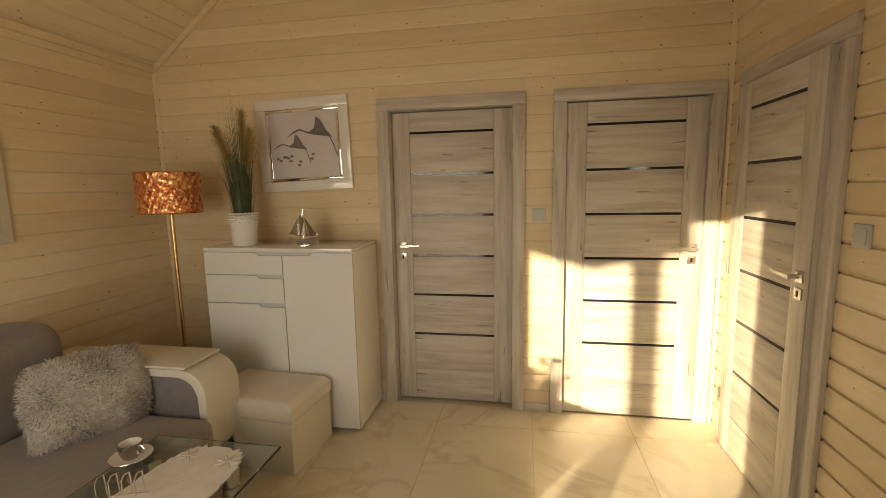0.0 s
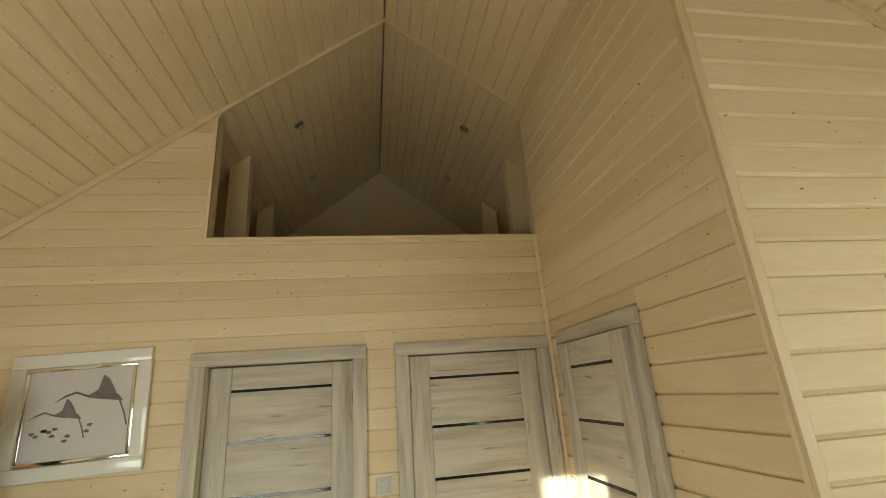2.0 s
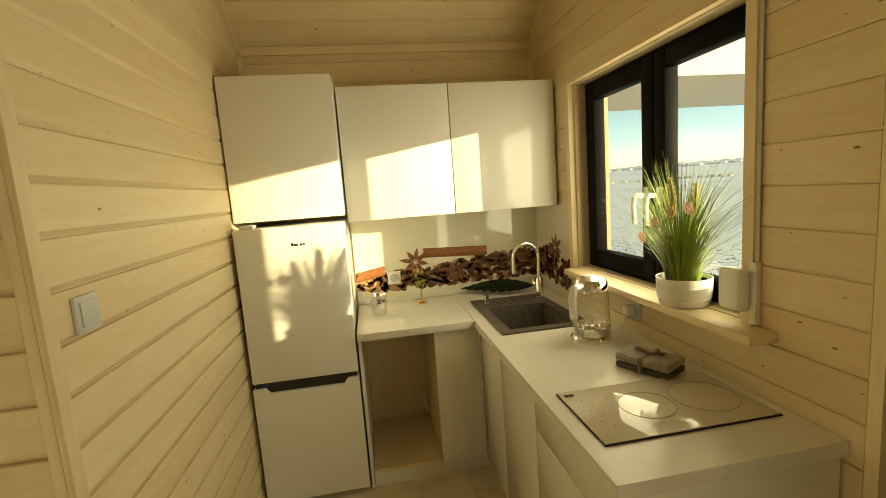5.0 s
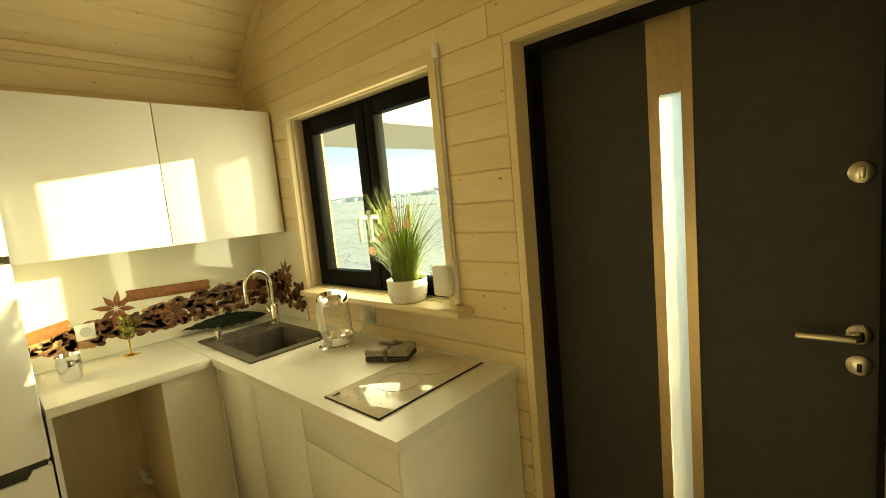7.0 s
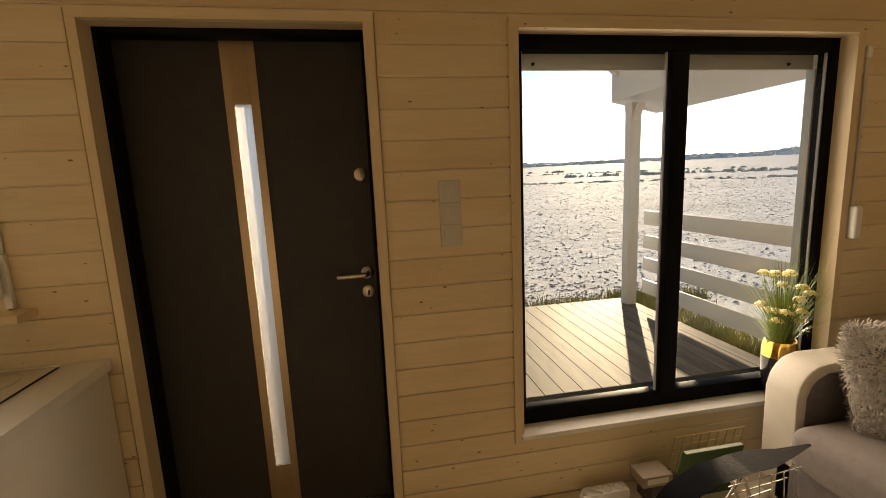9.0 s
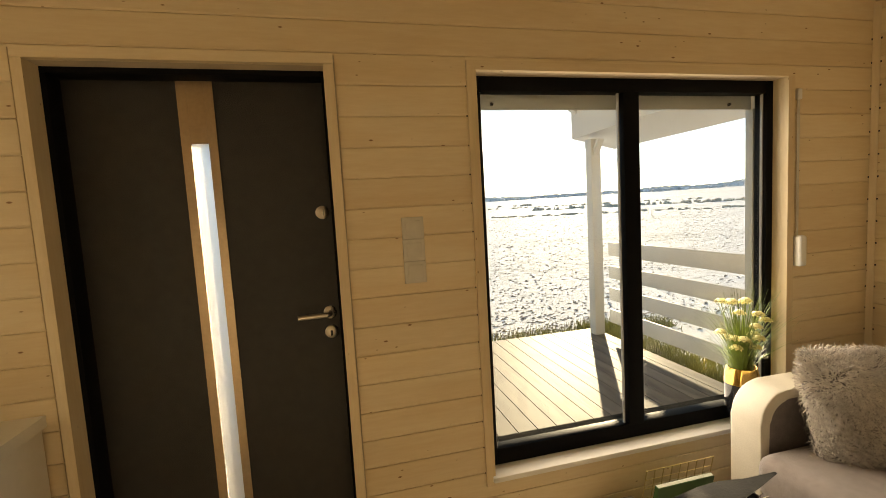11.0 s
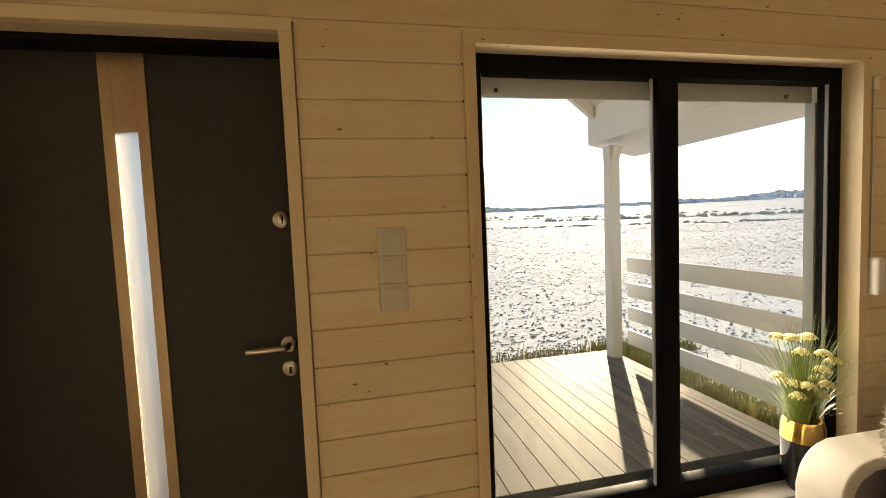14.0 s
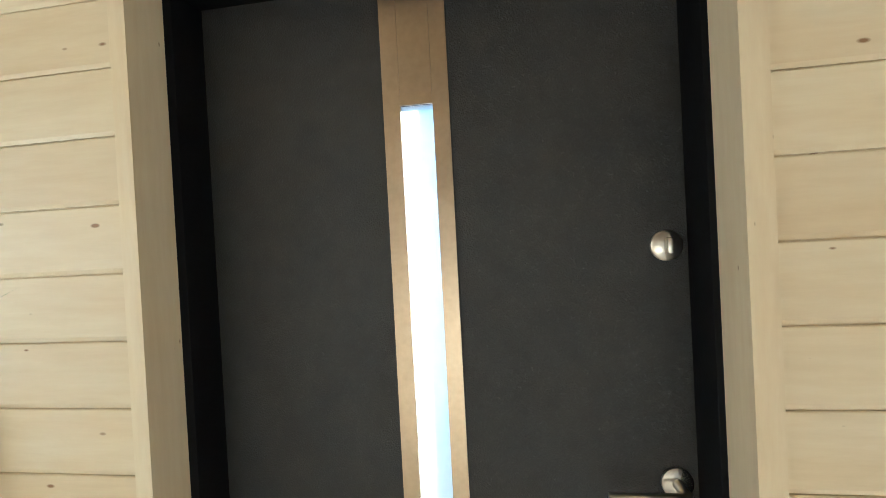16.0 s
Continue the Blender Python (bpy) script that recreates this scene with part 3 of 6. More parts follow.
def entrance_door():
    d = thing("entrance_door", "closed anthracite entrance door with a narrow lit glass strip", "door", kind="structure")
    # pine lining of the opening
    for x0, x1 in ((ED[0] - 0.030, ED[0] + 0.006), (ED[1] - 0.006, ED[1] + 0.024)):
        part("lining", B(x0, 0.016, 0, x1, SOUTH + 0.012, ED[3] + 0.0), PINE_V, d)
    part("lining", B(ED[0] - 0.030, 0.016, ED[3] + 0.001, ED[1] + 0.024, SOUTH + 0.012, ED[3] + 0.035), PINE, d)
    y = -0.045
    for x0, x1 in ((ED[0] - 0.03, ED[0] + 0.016), (ED[1] - 0.022, ED[1] + 0.03)):
        part("frame_post", B(x0, y - 0.06, 0, x1, 0.015, 1.9655, r=0.003), ANTHRACITE, d)
    part("frame_head", B(ED[0] - 0.03, y - 0.06, 1.966, ED[1] + 0.03, 0.015, 2.02, r=0.003), ANTHRACITE, d)
    part("threshold", B(ED[0], y - 0.1, 0.0, ED[1], y + 0.02, 0.02, r=0.003), NICKEL, d)
    for a, b, lo, hi in ((1.17, 1.262, 0.0, 2.0), (2.09, 2.16, 0.0, 2.0), (1.263, 2.089, 1.945, 2.0)):
        part("frame_stop", B(a, y - 0.11, lo, b, y - 0.083, hi), ANTHRACITE, d)
    x0, x1, g0, g1 = 1.233, 2.118, 1.654, 1.714
    bm = bmesh.new()
    for a, b, lo, hi in ((x0, g0, 0.022, 1.976), (g1, x1, 0.022, 1.976), (g0, g1, 0.022, 0.244), (g0, g1, 1.741, 1.976)):
        box(bm, a, y - 0.08, lo, b, y - 0.022, hi)
    bmesh.ops.remove_doubles(bm, verts=bm.verts[:], dist=0.0004)
    leaf = part("door_leaf", bm, DOOR_SKIN, d, smooth=False)
    s0, s1, ys = 1.624, 1.746, y - 0.0215
    for a, b, lo, hi in ((s0, g0, 0.03, 1.97), (g1, s1, 0.03, 1.97), (g0 + 0.0005, g1 - 0.0005, 0.03, 0.244), (g0 + 0.0005, g1 - 0.0005, 1.741, 1.97)):
        part("steel_strip", B(a, ys, lo, b, ys + 0.004, hi), STEEL, leaf, "brushed bronze-toned steel strip")
    pn = part("glass_pane", B(g0 + 0.0006, y - 0.031, 0.2446, g1 - 0.0006, y - 0.024, 1.7404), FROST, leaf, "frosted glass strip")
    # round roses, lock and lever
    yy = y - 0.022
    for z, nm in ((1.463, "lock_rose"), (1.059, "handle_rose"), (0.979, "key_rose")):
        bm = bmesh.new()
        lathe(bm, [(0, 0), (0.026, 0), (0.026, 0.006), (0.022, 0.009), (0, 0.009)], 28)
        bmesh.ops.transform(bm, matrix=pose(1.268, yy, z, -90), verts=bm.verts[:])
        rose = part(nm, bm, NICKEL, d)
        if nm == "lock_rose":
            part("thumb_turn", B(1.262, yy + 0.0095, z - 0.014, 1.274, yy + 0.028, z + 0.014, r=0.004), NICKEL, rose)
        if nm == "key_rose":
            bm = B(1.263, yy + 0.0095, z - 0.016, 1.273, yy + 0.011, z + 0.006, r=0.002)
            lathe(bm, [(0, 0), (0.008, 0), (0.008, 0.0015), (0, 0.0015)], 16)
            part("keyhole", bm, BLACK_GLASS, rose)
        if nm == "handle_rose":
            part("lever_arm", tube(bmesh.new(), [(1.268, yy + 0.009, z), (1.268, yy + 0.045, z), (1.276, yy + 0.053, z), (1.39, yy + 0.053, z - 0.002)], 0.0095, 12), NICKEL, rose)
    return d


entrance_door()


# ---- windows ----
def sash(parent, x0, x1, z0, z1, y, w, mat):
    f = part("window_sash", B(x0, y - 0.06, z0, x0 + w, y, z1, r=0.005), mat, parent)
    part("sash_stile", B(x1 - w, y - 0.06, z0, x1, y, z1, r=0.005), mat, f)
    part("sash_rail", B(x0 + w + 0.0005, y - 0.06, z0, x1 - w - 0.0005, y - 0.001, z0 + w, r=0.005), mat, f)
    part("sash_rail", B(x0 + w + 0.0005, y - 0.06, z1 - w, x1 - w - 0.0005, y - 0.001, z1, r=0.005), mat, f)
    g = part("pane", B(x0 + w - 0.005, y - 0.034, z0 + w - 0.005, x1 - w + 0.005, y - 0.028, z1 - w + 0.005), PANE, f, smooth=False)
    g.visible_shadow = False
    return f


def reveal(parent, o, depth):
    """Pine boards that line a window's opening, standing slightly proud of the wall."""
    for x0, x1 in ((o[0] - 0.032, o[0] + 0.006), (o[1] - 0.006, o[1] + 0.032)):
        part("reveal_board", B(x0, SOUTH - depth, o[2] - 0.03, x1, SOUTH + 0.014, o[3]), PINE_V, parent)
    part("reveal_board", B(o[0] - 0.032, SOUTH - depth, o[3] + 0.0005, o[1] + 0.032, SOUTH + 0.014, o[3] + 0.036), PINE, parent)


win = thing("window_1", "large anthracite two-pane window onto the snowy terrace", "window", kind="structure")
reveal(win, BW, 0.075)
y = 0.028
part("window_frame", B(-0.90, y - 0.070, 0.305, -0.848, y - 0.004, 1.98, r=0.004), ANTHRACITE, win)
part("window_frame", B(0.612, y - 0.070, 0.305, 0.675, y - 0.004, 1.98, r=0.004), ANTHRACITE, win)
part("window_frame", B(-0.8475, y - 0.070, 0.305, 0.6115, y - 0.005, 0.392, r=0.004), ANTHRACITE, win)
part("window_frame", B(-0.8475, y - 0.070, 1.918, 0.6115, y - 0.005, 1.98, r=0.004), ANTHRACITE, win)
part("mullion", B(-0.130, y - 0.042, 0.3855, -0.050, y, 1.9175, r=0.004), ANTHRACITE, win)
for x0, x1 in ((-0.858, -0.128), (-0.052, 0.622)):
    g = part("pane", B(x0, y - 0.04, 0.375, x1, y - 0.034, 1.928), PANE, win, smooth=False)
    g.visible_shadow = False
    # pale spacer bars at the edge of the double glazing
    for a, b, lo, hi in ((x0 + 0.0105, x0 + 0.0165, 0.3862, 1.9168), (x1 - 0.0165, x1 - 0.0105, 0.3862, 1.9168)):
        part("glazing_spacer", B(a, y - 0.0338, lo, b, y - 0.022, hi), SILVER_PLASTIC, win, "pale glazing spacer")
# added sill, dark and without specular, covers the sunlit top of the wall body
part("outer_sill", B(-0.89, y - 0.20, 0.318, 0.655, y - 0.072, 0.342, r=0.003), plain("matt_dark_sill", (0.02, 0.02, 0.02), 0.9, Specular_IOR_Level=0.0), win, "dark matt outer sill added below the panes")
part("roller_shutter", B(-0.86, y - 0.112, 1.862, 0.65, y - 0.097, 1.99, r=0.003), SILVER_PLASTIC, win, "grey roller shutter rolled nearly up")
for x in (-0.72, 0.53):
    part("shutter_stop", lathe(bmesh.new(), [(0, 0), (0.008, 0.0), (0.008, 0.004), (0.004, 0.012), (0, 0.012)], 14), BLACK_GLASS, win).matrix_basis = pose(x, y - 0.0968, 1.885, -90)
for x0, x1 in ((-0.889, -0.846), (0.600, 0.650)):
    part("shutter_rail", B(x0, y - 0.118, 0.33, x1, y - 0.075, 1.86, r=0.003), SILVER_PLASTIC, win, "grey shutter guide rail")
part("window_sill", B(-0.89, y - 0.003, 0.305, 0.664, SOUTH + 0.03, 0.328, r=0.003), WHITE_MATT, win, "white sill board")

y = 0.024
kwin = thing("window_2", "anthracite two-sash kitchen window with white handles", "window", kind="structure")
reveal(kwin, KW, 0.08)
for b in ((2.402, 2.475), (3.530, 3.585)):
    part("window_frame", B(b[0], y - 0.075, 1.06, b[1], y - 0.012, 2.005, r=0.004), ANTHRACITE, kwin)
part("window_frame", B(2.4755, y - 0.075, 1.06, 3.5295, y - 0.013, 1.105, r=0.004), ANTHRACITE, kwin)
part("window_frame", B(2.4755, y - 0.075, 1.96, 3.5295, y - 0.013, 2.005, r=0.004), ANTHRACITE, kwin)
sash(kwin, 2.463, 3.008, 1.080, 1.988, y, 0.066, ANTHRACITE)
sash(kwin, 3.014, 3.550, 1.080, 1.988, y + 0.002, 0.074, ANTHRACITE)
for hx in (2.968, 3.052):
    hd = part("window_handle", tube(B(hx - 0.014, y, 1.40, hx + 0.014, y + 0.012, 1.47, r=0.004), [(hx, y + 0.01, 1.435), (hx, y + 0.05, 1.44), (hx + 0.002, y + 0.062, 1.43), (hx + 0.004, y + 0.064, 1.40), (hx + 0.004, y + 0.06, 1.32)], 0.010), WHITE_PLASTIC, kwin, "white plastic window handle")

# ---- outside ----
def ground_z(d):
    """The field is level near the cabin and climbs gently to a low skyline."""
    if d < 70:
        return -0.24
    if d < 380:
        f = (d - 70) / 310
        return -0.24 + 8.4 * f ** 1.3
    return 8.16 + (d - 380) * 0.012


bm = bmesh.new()
rings = []
for d in (12, 30, 70, 90, 115, 145, 180, 220, 265, 315, 380, 600, 1200, 2500):
    rings.append([bm.verts.new((d * math.cos(k * math.pi / 36), d * math.sin(k * math.pi / 36), ground_z(d))) for k in range(72)])
bm.faces.new(rings[0])
for ra, rb in zip(rings, rings[1:]):
    for k in range(72):
        bm.faces.new((ra[k], rb[k], rb[(k + 1) % 72], ra[(k + 1) % 72]))
ground = tagged(part("ground", bm, SNOW), "flat field with patchy snow over grass", "ground", kind="structure")

# ---- terrace ----
DECK_Z = -0.10
deck = thing("terrace_deck", "wet grey timber deck boards in front of the cabin", "deck", kind="structure")
groove = bmesh.new()
prof = [(0.0, -0.028), (0.0, 0.0)]
prof += [(0.138, 0.0), (0.138, -0.028)]
prism(groove, prof, 2.84, "y")
deck_mesh = mesh_of("deck_board", groove, DECK)
for i in range(43):
    ob = new("deck_board", deck_mesh)
    ob.parent, ob.matrix_basis = deck, pose(-1.77 + i * 0.145, -2.96, DECK_Z)
part("joists", B(-1.74, -2.9, -0.42, 4.4, -0.12, DECK_Z - 0.03), DECK, deck, smooth=False)


def terrace_post(x, y):
    p = thing("terrace_post", "white-painted square timber post on the deck", "post", pose(x, y, DECK_Z), "terrace posts")
    part("shaft", B(-0.06, -0.06, 0.0, 0.06, 0.06, 2.22, r=0.008), WHITE_WOOD, p)
    for s in (-1, 1):
        bm = bmesh.new()
        prism(bm, [(0.055, 2.05), (0.055, 2.12), (0.12, 2.22), (0.17, 2.22)], 0.07, "x", (-0.035, 0, 0)) if s > 0 else box(bm, -0.062, -0.062, 2.15, 0.062, 0.062, 2.24)
        part("knee_brace" if s > 0 else "post_head", bm, WHITE_WOOD, p)
    return p


terrace_post(-1.68, -2.74)
terrace_post(4.53, -2.86)
for x0, x1, x2 in ((-1.62, -2.2, -1.62), (4.29, 4.87, 4.29)):
    bm = bmesh.new()
    prism(bm, [(x0, 2.20), (x1, 2.07), (x1, 2.27), (x0, 2.62)], 2.96, "y", (0, -3.08, 0))
    tagged(part("eave_box", bm, WHITE_WOOD, smooth=False), "white-boarded eave box over the terrace posts", "eave", kind="structure")


def railing(x):
    r = thing("terrace_railing", "white-painted railing of wide horizontal boards", "railing", pose(x, 0, DECK_Z))
    for z0, h in ((0.90, 0.16), (0.63, 0.15), (0.37, 0.15), (0.10, 0.16)):
        part("rail_board", B(-0.014, -2.80, z0, 0.014, -0.18, z0 + h, r=0.004), WHITE_WOOD, r)
    part("rail_post", B(-0.045, -0.23, -0.145, -0.016, -0.14, 1.07, r=0.004), WHITE_WOOD, r)
    return r


railing(-1.90)
# rafters under the terrace roof
for i in range(3):
    for sgn, xe in ((-1, -1.60), (1, 4.27)):
        bm = bmesh.new()
        z1 = RIDGE_Z + 0.335 - SLOPE * abs(xe - RIDGE_X)
        prism(bm, [(RIDGE_X, RIDGE_Z + 0.335), (xe, z1), (xe, z1 - 0.14), (RIDGE_X, RIDGE_Z + 0.195)], 0.07, "y", (0, -3.0 + i * 1.25, 0))
        tagged(part("rafter", bm, WHITE_WOOD, smooth=False), "white-painted rafter under the terrace roof", "rafter", kind="structure")

rng = random.Random(4)
# tufts of winter grass along the deck
bm = bmesh.new()
for i in range(9000):
    if rng.random() < 0.55:
        x, y = -1.79 - abs(rng.gauss(0, 0.26)), rng.uniform(-3.4, 0.0)
    else:
        x, y = rng.uniform(-3.0, 4.6), -2.99 - abs(rng.gauss(0, 0.16))
    h, a = rng.uniform(0.06, 0.19), rng.uniform(0, 6.28)
    dx, dy = math.cos(a) * 0.008, math.sin(a) * 0.008
    v = [bm.verts.new((x - dx, y - dy, -0.242)), bm.verts.new((x + dx, y + dy, -0.242)), bm.verts.new((x + rng.uniform(-0.07, 0.07), y + rng.uniform(-0.07, 0.07), -0.24 + h))]
    bm.faces.new(v)
tagged(part("grass_edge", bm, GRASS_MAT, smooth=False), "yellow-green winter grass beside the deck", "grass", kind="stuff")
# clumps of stubble out on the field
bm = bmesh.new()
for i in range(20000):
    d = 0.3 + 75 * rng.random() ** 1.8
    a = rng.uniform(math.pi * 0.95, math.pi * 2.05)
    x, y = d * math.cos(a) * 1.3 + (0 if d > 6 else rng.uniform(-3, 5)), -3.1 + d * math.sin(a)
    r, h = rng.uniform(0.012, 0.042) * (1 + d / 16), rng.uniform(0.006, 0.022) * (1 + d / 25)
    n = 5
    ring = [bm.verts.new((x + r * math.cos(k * 6.283 / n + a) * rng.uniform(0.6, 1.5), y + r * 0.5 * math.sin(k * 6.283 / n + a), -0.242)) for k in range(n)]
    top = bm.verts.new((x, y, ground_z(math.hypot(x, y)) + h))
    for k in range(n):
        bm.faces.new((ring[k], ring[(k + 1) % n], top))
tagged(part("stubble", bm, plain("stubble_mat", (0.40, 0.37, 0.31), 0.9, grain=0.3), smooth=False), "dark stubble clumps that stick out of the snow", "stubble", kind="stuff")
# rows of far hedges and woods, their pale colour standing in for distance haze
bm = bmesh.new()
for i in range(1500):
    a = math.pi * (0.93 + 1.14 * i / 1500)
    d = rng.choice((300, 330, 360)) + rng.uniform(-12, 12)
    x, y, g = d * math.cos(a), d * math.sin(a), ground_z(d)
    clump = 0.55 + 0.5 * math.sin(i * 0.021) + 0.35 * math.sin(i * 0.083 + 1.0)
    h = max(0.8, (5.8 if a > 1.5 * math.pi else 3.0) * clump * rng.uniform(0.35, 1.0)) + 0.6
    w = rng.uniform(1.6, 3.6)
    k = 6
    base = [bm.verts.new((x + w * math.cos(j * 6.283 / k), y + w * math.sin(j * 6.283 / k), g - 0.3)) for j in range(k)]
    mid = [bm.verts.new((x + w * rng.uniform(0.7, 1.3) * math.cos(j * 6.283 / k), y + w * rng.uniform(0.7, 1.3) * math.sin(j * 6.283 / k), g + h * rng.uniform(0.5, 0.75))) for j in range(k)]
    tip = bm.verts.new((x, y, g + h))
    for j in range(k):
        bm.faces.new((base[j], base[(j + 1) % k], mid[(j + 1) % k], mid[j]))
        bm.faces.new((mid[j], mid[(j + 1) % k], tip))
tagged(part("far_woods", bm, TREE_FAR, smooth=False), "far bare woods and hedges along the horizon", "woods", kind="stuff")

# rows of scrub along the field's ditches
bm = bmesh.new()
for d0, a0, a1, n, hh in ((60, 1.10, 1.45, 150, 0.35), (95, 1.18, 1.36, 160, 0.8), (120, 1.0, 1.6, 260, 0.5), (150, 1.36, 1.62, 140, 0.9), (105, 1.66, 1.95, 120, 0.6)):
    for i in range(n):
        a = math.pi * rng.uniform(a0, a1)
        d = d0 + rng.gauss(0, 1.6) + 14 * (a / math.pi - a0)
        x, y, g = d * math.cos(a), d * math.sin(a), ground_z(d)
        h, w = 0.7 * hh * rng.uniform(0.2, 1.3), rng.uniform(0.15, 0.7)
        base = [bm.verts.new((x + w * math.cos(j * 1.2566), y + w * math.sin(j * 1.2566), g - 0.05)) for j in range(5)]
        mid = [bm.verts.new((x + w * rng.uniform(0.5, 1.2) * math.cos(j * 1.2566), y + w * rng.uniform(0.5, 1.2) * math.sin(j * 1.2566), g + h * rng.uniform(0.4, 0.9))) for j in range(5)]
        tip = bm.verts.new((x, y, g + h))
        for j in range(5):
            bm.faces.new((base[j], base[(j + 1) % 5], mid[(j + 1) % 5], mid[j]))
            bm.faces.new((mid[j], mid[(j + 1) % 5], tip))
# scrub colour is lightened too, for the haze over the field
tagged(part("field_scrub", bm, plain("dry_scrub", (0.62, 0.57, 0.46), 0.9, grain=0.3, scale=3), smooth=False), "rows of dry scrub along ditches in the field", "scrub", kind="stuff")

# ---- trims ----
trim = thing("trim", "pale pine corner boards and cover strips", "trim", kind="structure")
part("corner_board", B(RIGHT - 0.016, PART - 0.016, 0, RIGHT + 0.022, PART - 0.001, roof_z(RIGHT) - 0.03, r=0.003), PINE_V, trim)
part("corner_board", B(RIGHT - 0.016, PART - 0.0005, 0, RIGHT - 0.001, PART + 0.022, roof_z(RIGHT) - 0.03, r=0.003), PINE_V, trim)


def slope_strip(y, x0, x1, w=0.05, t=0.018):
    """A cover strip that follows the roof slope where it meets a wall."""
    bm = bmesh.new()
    prism(bm, [(x0, roof_z(x0) - 0.002), (x1, roof_z(x1) - 0.002), (x1, roof_z(x1) - w), (x0, roof_z(x0) - w)], t, "y", (0, y, 0))
    return part("cover_strip", bm, PINE, trim, smooth=False)


slope_strip(NORTH - 0.019, WEST, 0.21)
slope_strip(NORTH - 0.012, 0.21, RIDGE_X, 0.035, 0.03)
slope_strip(NORTH - 0.012, RIDGE_X, RIGHT, 0.035, 0.03)
slope_strip(PART - 0.019, RIGHT + 0.05, EAST)
slope_strip(SOUTH + 0.001, WEST, RIDGE_X)
slope_strip(SOUTH + 0.001, RIDGE_X, EAST)
part("cover_strip", B(EAST - 0.02, SOUTH + 0.02, 2.345, EAST - 0.001, PART - 0.02, 2.39), PINE_Y, trim)
part("cover_strip", B(WEST + 0.001, SOUTH + 0.02, 2.345, WEST + 0.02, NORTH - 0.02, 2.39), PINE_Y, trim)
part("opening_board", B(0.21, NORTH - 0.004, LOFT_Z - 0.004, RIGHT - 0.002, NORTH + 0.115, LOFT_Z + 0.014, r=0.002), PINE, trim)
part("opening_board", B(0.192, NORTH - 0.004, LOFT_Z + 0.015, 0.21, NORTH + 0.115, roof_z(0.20) - 0.03, r=0.002), PINE_V, trim)
for x0, x1 in ((WEST, D1[0] - 0.08), (D1[1] + 0.08, D2[0] - 0.08)):
    part("baseboard", B(x0, NORTH - 0.014, 0, x1, NORTH - 0.001, 0.055, r=0.003), OAK_H, trim)
part("baseboard", B(RIGHT - 0.014, PART + 0.05, 0, RIGHT - 0.001, D3[0] - 0.08, 0.055, r=0.003), OAK_H, trim)
# corner cover battens with the dark gaps of the grooves beside them
for x, y0, sx, sy in ((WEST, SOUTH, 1, 1), (WEST, NORTH, 1, -1), (RIGHT, NORTH, -1, -1), (EAST, SOUTH, -1, 1), (EAST, PART, -1, -1)):
    top = 2.34 if x != RIGHT else LOFT_Z
    bm = bmesh.new()
    prism(bm, [(x + sx * 0.001, y0 + sy * 0.001), (x + sx * 0.022, y0 + sy * 0.001), (x + sx * 0.014, y0 + sy * 0.014), (x + sx * 0.001, y0 + sy * 0.022)], top, "z")
    part("corner_batten", bm, PINE_V, trim)
NAIL = plain("dark_nail", (0.06, 0.04, 0.03), 0.6)
bm = bmesh.new()
for x, y0, sx, sy, top in ((WEST, NORTH, 1, -1, 2.34), (RIGHT, NORTH, -1, -1, 2.74), (WEST, SOUTH, 1, 1, 2.34), (EAST, SOUTH, -1, 1, 2.34), (EAST, PART, -1, -1, 2.34)):
    for k in range(int(top / 0.1125)):
        z = 0.026 + k * 0.1125
        box(bm, x + sx * 0.0225, y0 - 0.0005 if sy < 0 else y0, z - 0.004, x + sx * 0.029, y0 + sy * 0.0015, z + 0.005)
        box(bm, x, y0 + sy * 0.0225, z - 0.004, x + sx * 0.0015, y0 + sy * 0.029, z + 0.005)
# the same dark gaps where planks end at the casings
for face, sy, phase, ends in ((SOUTH, 1, 0.002, ((BW[0] - 0.03, -1, 0.3, 2.0), (BW[1] + 0.03, 1, 0.3, 2.0), (KW[0] - 0.03, -1, 1.03, 2.04), (KW[1] + 0.03, 1, 1.03, 2.04))),
                              (NORTH, -1, 0.026, ((D1[0] - 0.072, -1, 0.1, 2.07), (D1[1] + 0.072, 1, 0.1, 2.07), (D2[0] - 0.072, -1, 0.1, 2.07)))):
    for x, sx, lo, hi in ends:
        for k in range(int(lo / PITCH) + 1, int(hi / PITCH) + 1):
            z = phase + k * PITCH
            box(bm, min(x, x + sx * 0.007), min(face, face + sy * 0.0012), z - 0.002, max(x, x + sx * 0.007), max(face, face + sy * 0.0012), z + 0.004)
for k in range(1, 18):
    z = 0.026 + k * PITCH
    box(bm, RIGHT - 0.0012, D3[0] - 0.082, z - 0.003, RIGHT, D3[0] - 0.072, z + 0.005)
part("groove_gaps", bm, NAIL, trim, smooth=False)
# loft: short posts under the roof
for x, y, sgn in ((0.10, 4.07, 1), (0.09, 5.0, 1), (2.55, 4.07, -1), (2.56, 5.0, -1)):
    bm = bmesh.new()
    w = 0.15
    x1 = x + sgn * w
    prism(bm, [(x, LOFT_Z - 0.06), (x1, LOFT_Z - 0.06), (x1, roof_z(x1)), (x, roof_z(x))], 0.10, "y", (0, y, 0))
    tagged(part("loft_post", bm, PINE_V, smooth=False), "pale pine box post in the loft", "post", group="loft posts")


